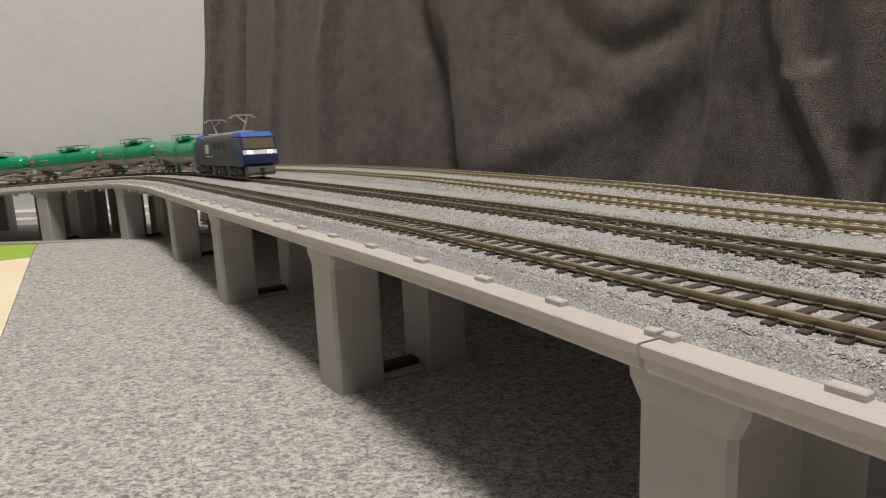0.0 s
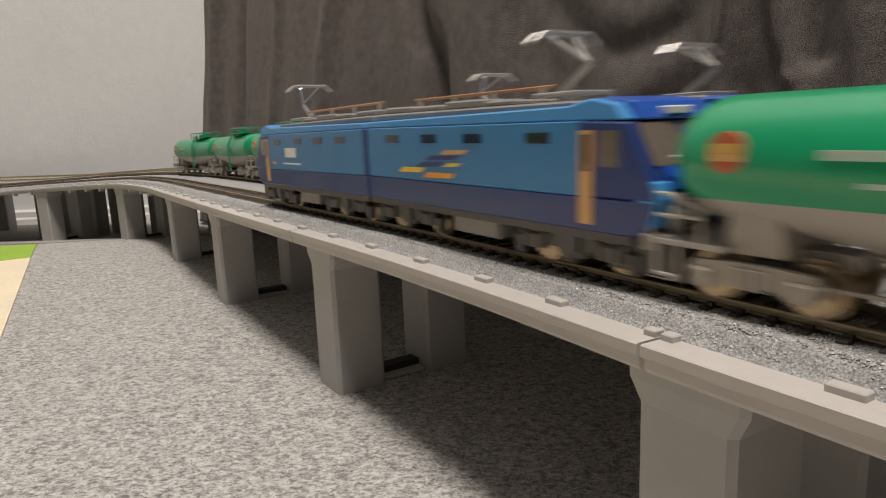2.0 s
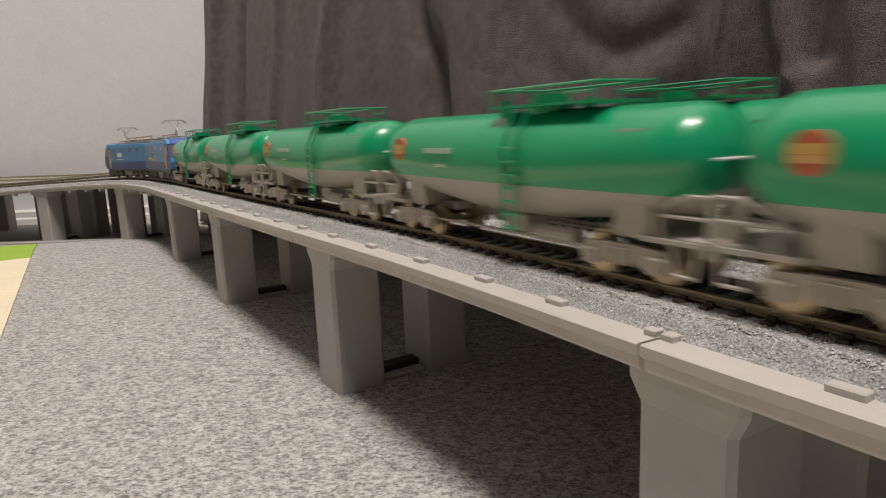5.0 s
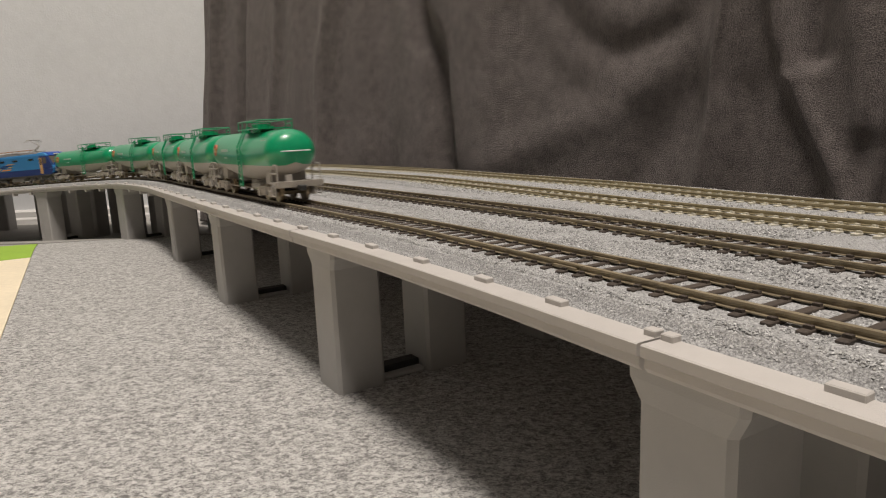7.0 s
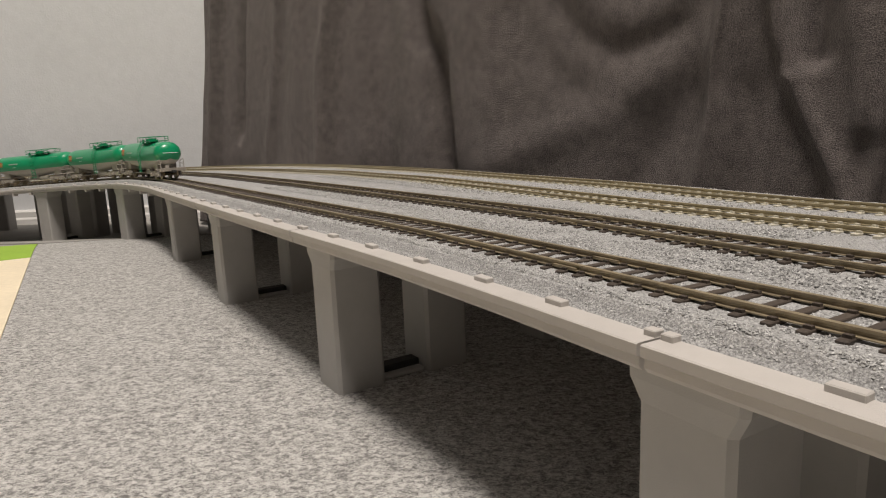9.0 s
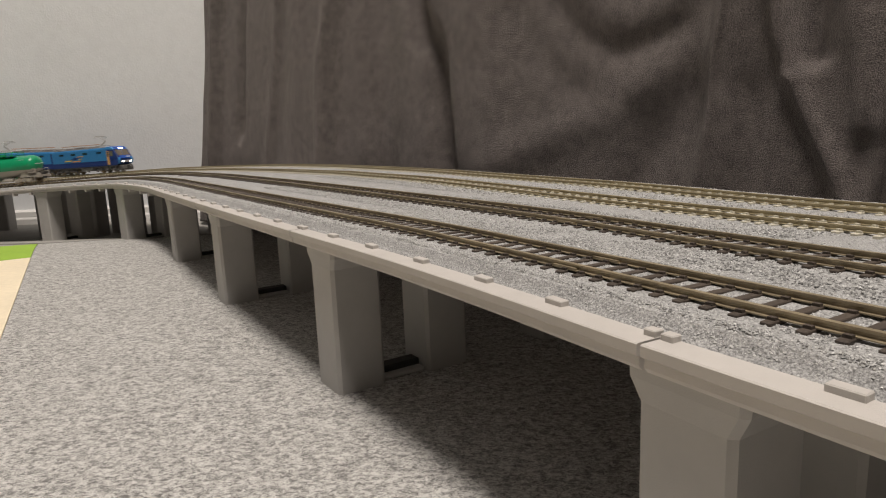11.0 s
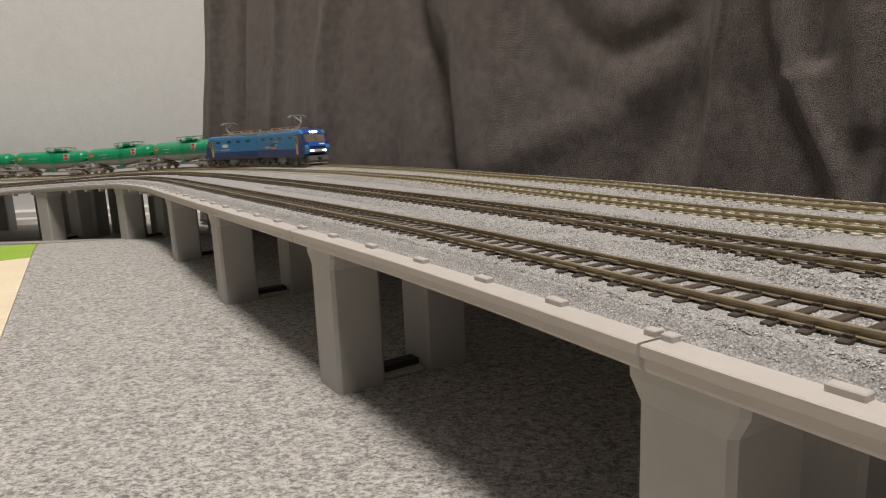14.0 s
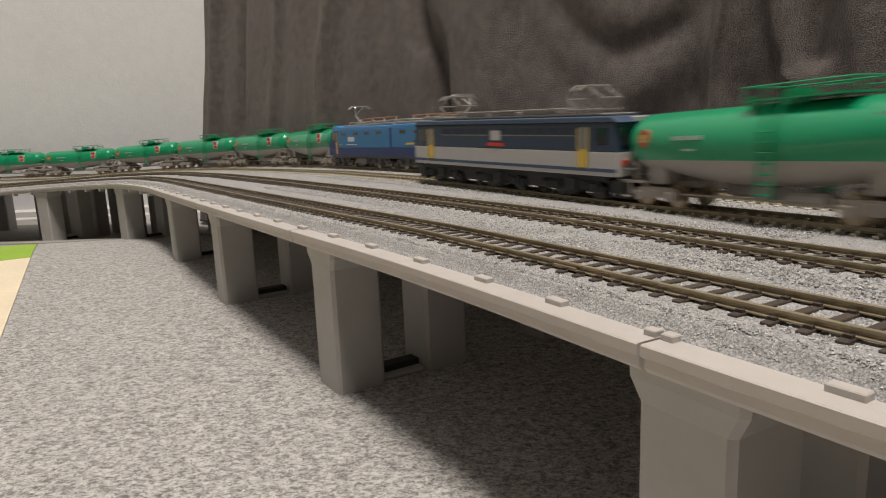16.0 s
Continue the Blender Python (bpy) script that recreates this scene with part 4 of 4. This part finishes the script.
    if emblem:
        for x0, x1, z0, z1, mat in ((-20, 2, 24.2, 26.4, M_YELLOW), (-2, 22, 22.8, 25.0, M_ORANGE), (-6, 14, 26.6, 28.6, M_NAVY), (0, 24, 29.2, 31.0, M_NAVY), (10, 30, 31.2, 33.0, M_TAN), (12, 26, 27.0, 28.6, M_YELLOW)):
            for s in (-1, 1):
                y0, y1 = 17.6 * s, 18.25 * s
                part("emblem_stroke", mprism([(x0 - 26, z0), (x1 - 31, z0 + 0.4), (x1 - 28, z1), (x0 - 22, z1 - 0.2)], min(y0, y1), max(y0, y1)), mat, e)
    else:
        sidebox("white_mark", 8, 24, 28.4, 33.4, M_PRINT, e)
        sidebox("mark_line", 2, 28, 24.6, 25.4, M_PRINT, e)
        sidebox("small_plate", 40, 46, 24.6, 25.8, M_TAN, e)
    part("underfloor_box", mb(-13, 13, -15, 15, 4.5, 10.2, 0.5), M_GREYBOX, e)
    loco_bogie(-46, e)
    loco_bogie(46, e)
    return e


def blue_loco():
    e = empty("locomotive", "dark blue electric locomotive with grey flanks and a white front band", "locomotive")
    H = 110
    part("lower_body", mprism([(-H, 12.4), (H - 3, 12.4), (H, 15), (H + 1, 22), (-H - 1, 22), (-H, 15)], -18, 18, 0.4), M_BLUE_DK, e)
    part("flank", mb(-H + 34, H - 34, -18.15, 18.15, 13, 40.5, 0.2), M_FLANK, e, "dark grey-green flank panel")
    part("upper_body", mprism([(-H - 1, 22.05), (H + 1, 22.05), (H - 6, 41), (-H + 6, 41)], -17.95, 17.95, 0.4), M_BLUE_DK, e)
    for d in (-1, 1):
        part("cab_roof", mprism([(d * (H - 5.6), 41.05), (d * (H - 12), 46.6), (d * (H - 34), 47), (d * (H - 40), 43), (d * (H - 40), 41.05)], -16.5, 16.5, 1.0), M_BLUE, e, "bright blue cab roof")
        a, b = Vector((d * (H + 1), 22.05)), Vector((d * (H - 6), 41))
        n = Vector((19 * d, 7)).normalized()
        for name, t0, t1, w, mat, up in (("windscreen", 0.42, 0.95, 15.5, M_AMBER, 0.35), ("screen_foot", 0.36, 0.42, 15.5, M_BLACK, 0.5), ("front_band", 0.10, 0.32, 17.0, M_PRINT, 0.6)):
            p, q = a + (b - a) * t0, a + (b - a) * t1
            part(name, mprism([tuple(p), tuple(p + n * up), tuple(q + n * up), tuple(q)], -w, w), mat, e)
        p, q = a + (b - a) * 0.15, a + (b - a) * 0.27
        for s in (-1, 1):
            part("headlamp", mprism([tuple(p), tuple(p + n * 1.0), tuple(q + n * 1.0), tuple(q)], min(8 * s, 12 * s), max(8 * s, 12 * s)), M_LAMP if d > 0 else M_PALE, e)
        part("pilot", mprism([(d * (H - 12), 3), (d * (H - 1), 3), (d * (H + 1), 6), (d * (H - 1), 12.2), (d * (H - 12), 12.2)], -14, 14, 0.5), M_DARKGREY, e)
        part("step", mb(min(d * (H - 6), d * (H + 3)), max(d * (H - 6), d * (H + 3)), -12, 12, 2.2, 3.2), M_PALE, e)
        part("coupler", mb(min(d * H, d * (H + 5)), max(d * H, d * (H + 5)), -2, 2, 7.4, 10.6, 0.4), M_BLACK, e)
        single_arm_pantograph(d * 62, 46.8, d, e, 18)
    part("roof", mb(-H + 40, H - 40, -14, 14, 41.05, 46, 0.8), M_ROOF, e)
    for x in (-48, -16, 16, 48):
        part("roof_box", mb(x - 13, x + 13, -9, 9, 46, 48, 0.6), M_PALE, e)
    sidebox("white_mark", -46, -30, 26, 36, M_PRINT, e, 18.15)
    sidebox("mark_line", -46, -12, 22, 23, M_PRINT, e, 18.15)
    for x in (2, 22, 40):
        sidebox("flank_louvre", x - 6, x + 6, 30, 38, M_BLACK, e, 18.15, 0.15)
    for x in (-70, 0, 70):
        loco_bogie(x, e)
    part("underfloor_box", mb(-40, -26, -14, 14, 4.5, 12, 0.5), M_DARKGREY, e)
    part("underfloor_box", mb(26, 40, -14, 14, 4.5, 12, 0.5), M_DARKGREY, e)
    return e


def slate_loco():
    e = empty("locomotive", "electric locomotive, slate blue over pale grey, with yellow door rails", "locomotive")
    H = 100
    part("lower_body", mb(-H, H, -17.5, 17.5, 13.4, 26, 0.5), M_PALE, e)
    part("underframe", mb(-H + 9, H - 9, -14.5, 14.5, 10.0, 13.35, 0.3), M_BLACK, e)
    sidebox("gutter", -H + 2, H - 2, 39.6, 40.4, M_BLACK, e, 17.45, 0.4)
    part("upper_body", mprism([(-H, 26.05), (H, 26.05), (H - 2.5, 40.5), (-H + 2.5, 40.5)], -17.45, 17.45, 0.4), M_SLATE, e)
    part("roof_rim", mprism([(-H - 1, 40.55), (H + 1, 40.55), (H - 4, 44), (-H + 4, 44)], -17.5, 17.5, 0.6), M_SLATEROOF, e)
    part("roof", mb(-H + 16, H - 16, -12, 12, 44, 45.6, 0.5), M_ROOF, e)
    sidebox("stripe", -H + 0.4, H - 0.4, 15.6, 17.4, M_SLATEROOF, e, 17.5, 0.15)
    sidebox("number_plate", -8, 8, 27.4, 29.6, M_RED, e, 17.45, 0.5)
    sidebox("white_mark", -5, 5, 31, 37, M_PALE, e, 17.45, 0.3)
    for x in list(range(-64, -8, 11)) + list(range(13, 68, 11)):
        sidebox("louvre", x - 4.8, x + 4.8, 34.6, 38.2, M_LOUVRE, e, 17.45, 0.15)
        sidebox("louvre_sill", x - 5.2, x + 5.2, 33.8, 34.4, M_ROOF, e, 17.45, 0.25)
    for d in (-1, 1):
        sidebox("door", min(d * 73, d * 80), max(d * 73, d * 80), 16.6, 38.6, M_DOOR, e, 17.5, 0.12)
        sidebox("door_rail", min(d * 74, d * 78), max(d * 74, d * 78), 17.6, 27, M_YELLOW, e, 17.5, 0.6)
        for xr in (73, 80):
            for s in (-1, 1):
                part("hand_rail", mrods([((d * xr, 18.3 * s, 17), (d * xr, 18.3 * s, 38))], 0.3, 5), M_YELLOW, e)
        sidebox("cab_window", min(d * 85, d * 93), max(d * 85, d * 93), 29.5, 38, M_GLASS, e, 17.45, 0.2)
        for s in (-1, 1):
            p = (d * (H - 0.4), 29)
            q = (d * (H - 2.1), 38.5)
            part("windscreen", mprism([p, (p[0] + 0.8 * d, p[1]), (q[0] + 0.8 * d, q[1]), q], min(2 * s, 15 * s), max(2 * s, 15 * s)), M_GLASS, e)
            part("tail_lamp", mb(min(d * (H - 1), d * (H + 1)), max(d * (H - 1), d * (H + 1)), min(10 * s, 14 * s), max(10 * s, 14 * s), 19, 22, 0.4), M_RED, e)
        part("headlamp", mb(min(d * (H - 3), d * H), max(d * (H - 3), d * H), -5, 5, 40.6, 43.6, 0.4), M_PALE, e)
        part("pilot", mb(min(d * (H - 8), d * (H + 1)), max(d * (H - 8), d * (H + 1)), -14, 14, 5, 11.4, 0.5), M_BLACK, e)
        part("snow_plough", mprism([(d * (H - 8), 2.4), (d * (H + 3), 2.4), (d * (H + 1), 6), (d * (H - 6), 6)], -12, 12), M_BLACK, e)
        part("brake_hose", mrods([((d * (H + 1), 9, 10), (d * (H + 3), 9, 5)), ((d * (H + 1), -9, 10), (d * (H + 3), -9, 5))], 0.7, 6), M_PALE, e)
        part("coupler", mb(min(d * H, d * (H + 4.6)), max(d * H, d * (H + 4.6)), -2, 2, 7.4, 10.6, 0.4), M_BLACK, e)
        diamond_pantograph(d * 66, 46.5, e)
    for x0, x1, z in ((-44, -14, 48.5), (-8, 16, 48), (22, 44, 48.8)):
        part("roof_box", mb(x0, x1, -8, 8, 45.6, z, 0.6), M_ROOF, e)
    part("roof_line", mrods([((-60, 8, 48.4), (60, 8, 48.4))], 0.6, 6), M_ROOF, e)
    for s in (-1, 1):
        part("roof_walk", mb(-84, 84, min(12.5 * s, 15.5 * s), max(12.5 * s, 15.5 * s), 45.0, 45.7), M_ROOF, e)
    for x in (-66, 0, 66):
        loco_bogie(x, e, M_BLACK)
    for x in (-33, 33):
        part("underfloor_box", mb(x - 8, x + 8, -14, 14, 4.5, 11.4, 0.5), M_BLACK, e)
    return e


M_TAN = material("door_tan", (0.62, 0.36, 0.14), 0.5, spread=0.08)
M_GREYBOX = material("box_grey", (0.25, 0.24, 0.225), 0.55, spread=0.12)
M_BLUE_DK = material("deep_blue_paint", (0.010, 0.028, 0.12), 0.35, spread=0.06, coat=0.2)
M_FLANK = material("flank_grey", (0.050, 0.052, 0.054), 0.45, spread=0.08)
M_SLATEROOF = material("slate_roof_paint", (0.06, 0.10, 0.17), 0.45, spread=0.1)
M_LOUVRE = material("louvre_slate", (0.018, 0.03, 0.05), 0.6, spread=0.1)
M_DOOR = material("door_grey", (0.20, 0.22, 0.24), 0.5, spread=0.08)

# ---- build ----
room()
foam_mats()
fleece()
viaduct()
piers()
half_a = articulated_half(False, True)
half_lit = articulated_half(True, True)
half_b = articulated_half(False, False)
loco_b = blue_loco()
loco_d = slate_loco()
first_tank = tank_car()
plated_tank = tank_car(True)
# Vehicles are shrunk by this to fit the camera's view.
SIZE = 0.94
GAP = 0.1722 * SIZE
for ob in (half_a, half_lit, half_b, loco_b, loco_d, first_tank, plated_tank):
    ob.scale = (SIZE, SIZE, SIZE)


def copies(ob, n):
    return [copy_thing(ob, Matrix.Identity(4)) for _ in range(n)]



# where a train is: seconds, distance along its line, and how far behind the nose that point lies
TAIL_A = 2 * 0.158 * SIZE + 5 * GAP
KNOTS_A = [(0, -0.036, 0), (0.6, 0.098, 0), (1.2, 0.232, 0), (1.8, 0.357, 0), (2.4, 0.486, 0), (3, 0.618, 0), (3.6, 0.735, 0), (4.2, 0.855, 0), (6.3, 0.222, TAIL_A), (7, 0.378, TAIL_A), (7.6, 0.520, TAIL_A), (8.3, 0.690, TAIL_A), (9.2, 0.880, TAIL_A), (16, 2.35, TAIL_A)]
KNOTS_B = [(0, 0.655, 0), (0.5, 0.520, 0), (1, 0.385, 0), (1.5, 0.235, 0), (2, 0.095, 0), (6.5, -0.98, 0), (9, -1.10, 0), (16, -1.15, 0)]
KNOTS_C = [(0, 2.45, 0), (8, 1.955, 0), (11.3, 1.325, 0), (12.5, 1.082, 0), (13.1, 0.985, 0), (13.7, 0.875, 0), (14.5, 0.716, 0), (15, 0.626, 0), (15.5, 0.522, 0), (16, 0.43, 0)]
KNOTS_D = [(0, -0.12, 0), (12.8, -0.12, 0), (14, -0.09, 0), (14.5, 0.045, 0), (15, 0.180, 0), (15.5, 0.310, 0), (16, 0.428, 0)]

# each train: its line, its way (+1 away, -1 towards), vehicles with (thing, length, flip), and where its nose is at given times
TRAIN_A = (L1, 1, [(half_b, 0.158 * SIZE, 0), (half_a, 0.158 * SIZE, 1)] + [(t, GAP, 0) for t in [first_tank] + copies(first_tank, 4)],
           KNOTS_A)
TRAIN_B = (L2, -1, [(loco_b, 0.228 * SIZE, 0)] + [(t, GAP, 1) for t in copies(first_tank, 4)],
           KNOTS_B)
TRAIN_C = (L4, -1, [(half_lit, 0.158 * SIZE, 0), (copy_thing(half_b, Matrix.Identity(4)), 0.158 * SIZE, 1)] + [(t, GAP, 1) for t in [plated_tank] + copies(plated_tank, 7)],
           KNOTS_C)
TRAIN_D = (L3, 1, [(loco_d, 0.209 * SIZE, 0)] + [(t, GAP, 0) for t in copies(first_tank, 3)],
           KNOTS_D)

ballast()
stones()
tracks()


def nose(line, way, knots, t):
    """Where the nose is, as a length along the line."""
    return float(np.interp(t, [k[0] for k in knots], [line.to_arc(k[1]) + way * k[2] for k in knots]))


def seat(line, arc, reach, flip):
    """A vehicle's pose with its two pivots on the line."""
    p, q = line.raw(line.to_s(arc - reach)), line.raw(line.to_s(arc + reach))
    d = (q - p).normalized() * flip
    m = (p + q) / 2
    left = Vector((-d.y, d.x, 0)).normalized()
    up = d.cross(left)
    return Matrix(((d.x, left.x, up.x, m.x), (d.y, left.y, up.y, m.y), (d.z, left.z, up.z, m.z), (0, 0, 0, 1)))


def motions():
    times = [0.25 * i for i in range(65)]
    for line, way, cars, knots in (TRAIN_A, TRAIN_B, TRAIN_C, TRAIN_D):
        back = 0.0
        for ob, length, turned in cars:
            rows = []
            for t in times:
                arc = nose(line, way, knots, t) - way * (back + length / 2)
                m = seat(line, arc, length * 0.32, way * (-1 if turned else 1))
                m.translation *= TRUE
                rows.append((t, m))
            walk(ob, rows)
            back += length



def set_to_size():
    """Bring the whole layout and the room to the scale of a 9 mm gauge; what is keyed takes its place from motions().
    """
    for ob in list(scene.objects):
        if ob.parent is None and ob.type not in ("CAMERA", "LIGHT"):
            ob.matrix_world = Matrix.Scale(TRUE, 4) @ ob.matrix_world


set_to_size()
motions()
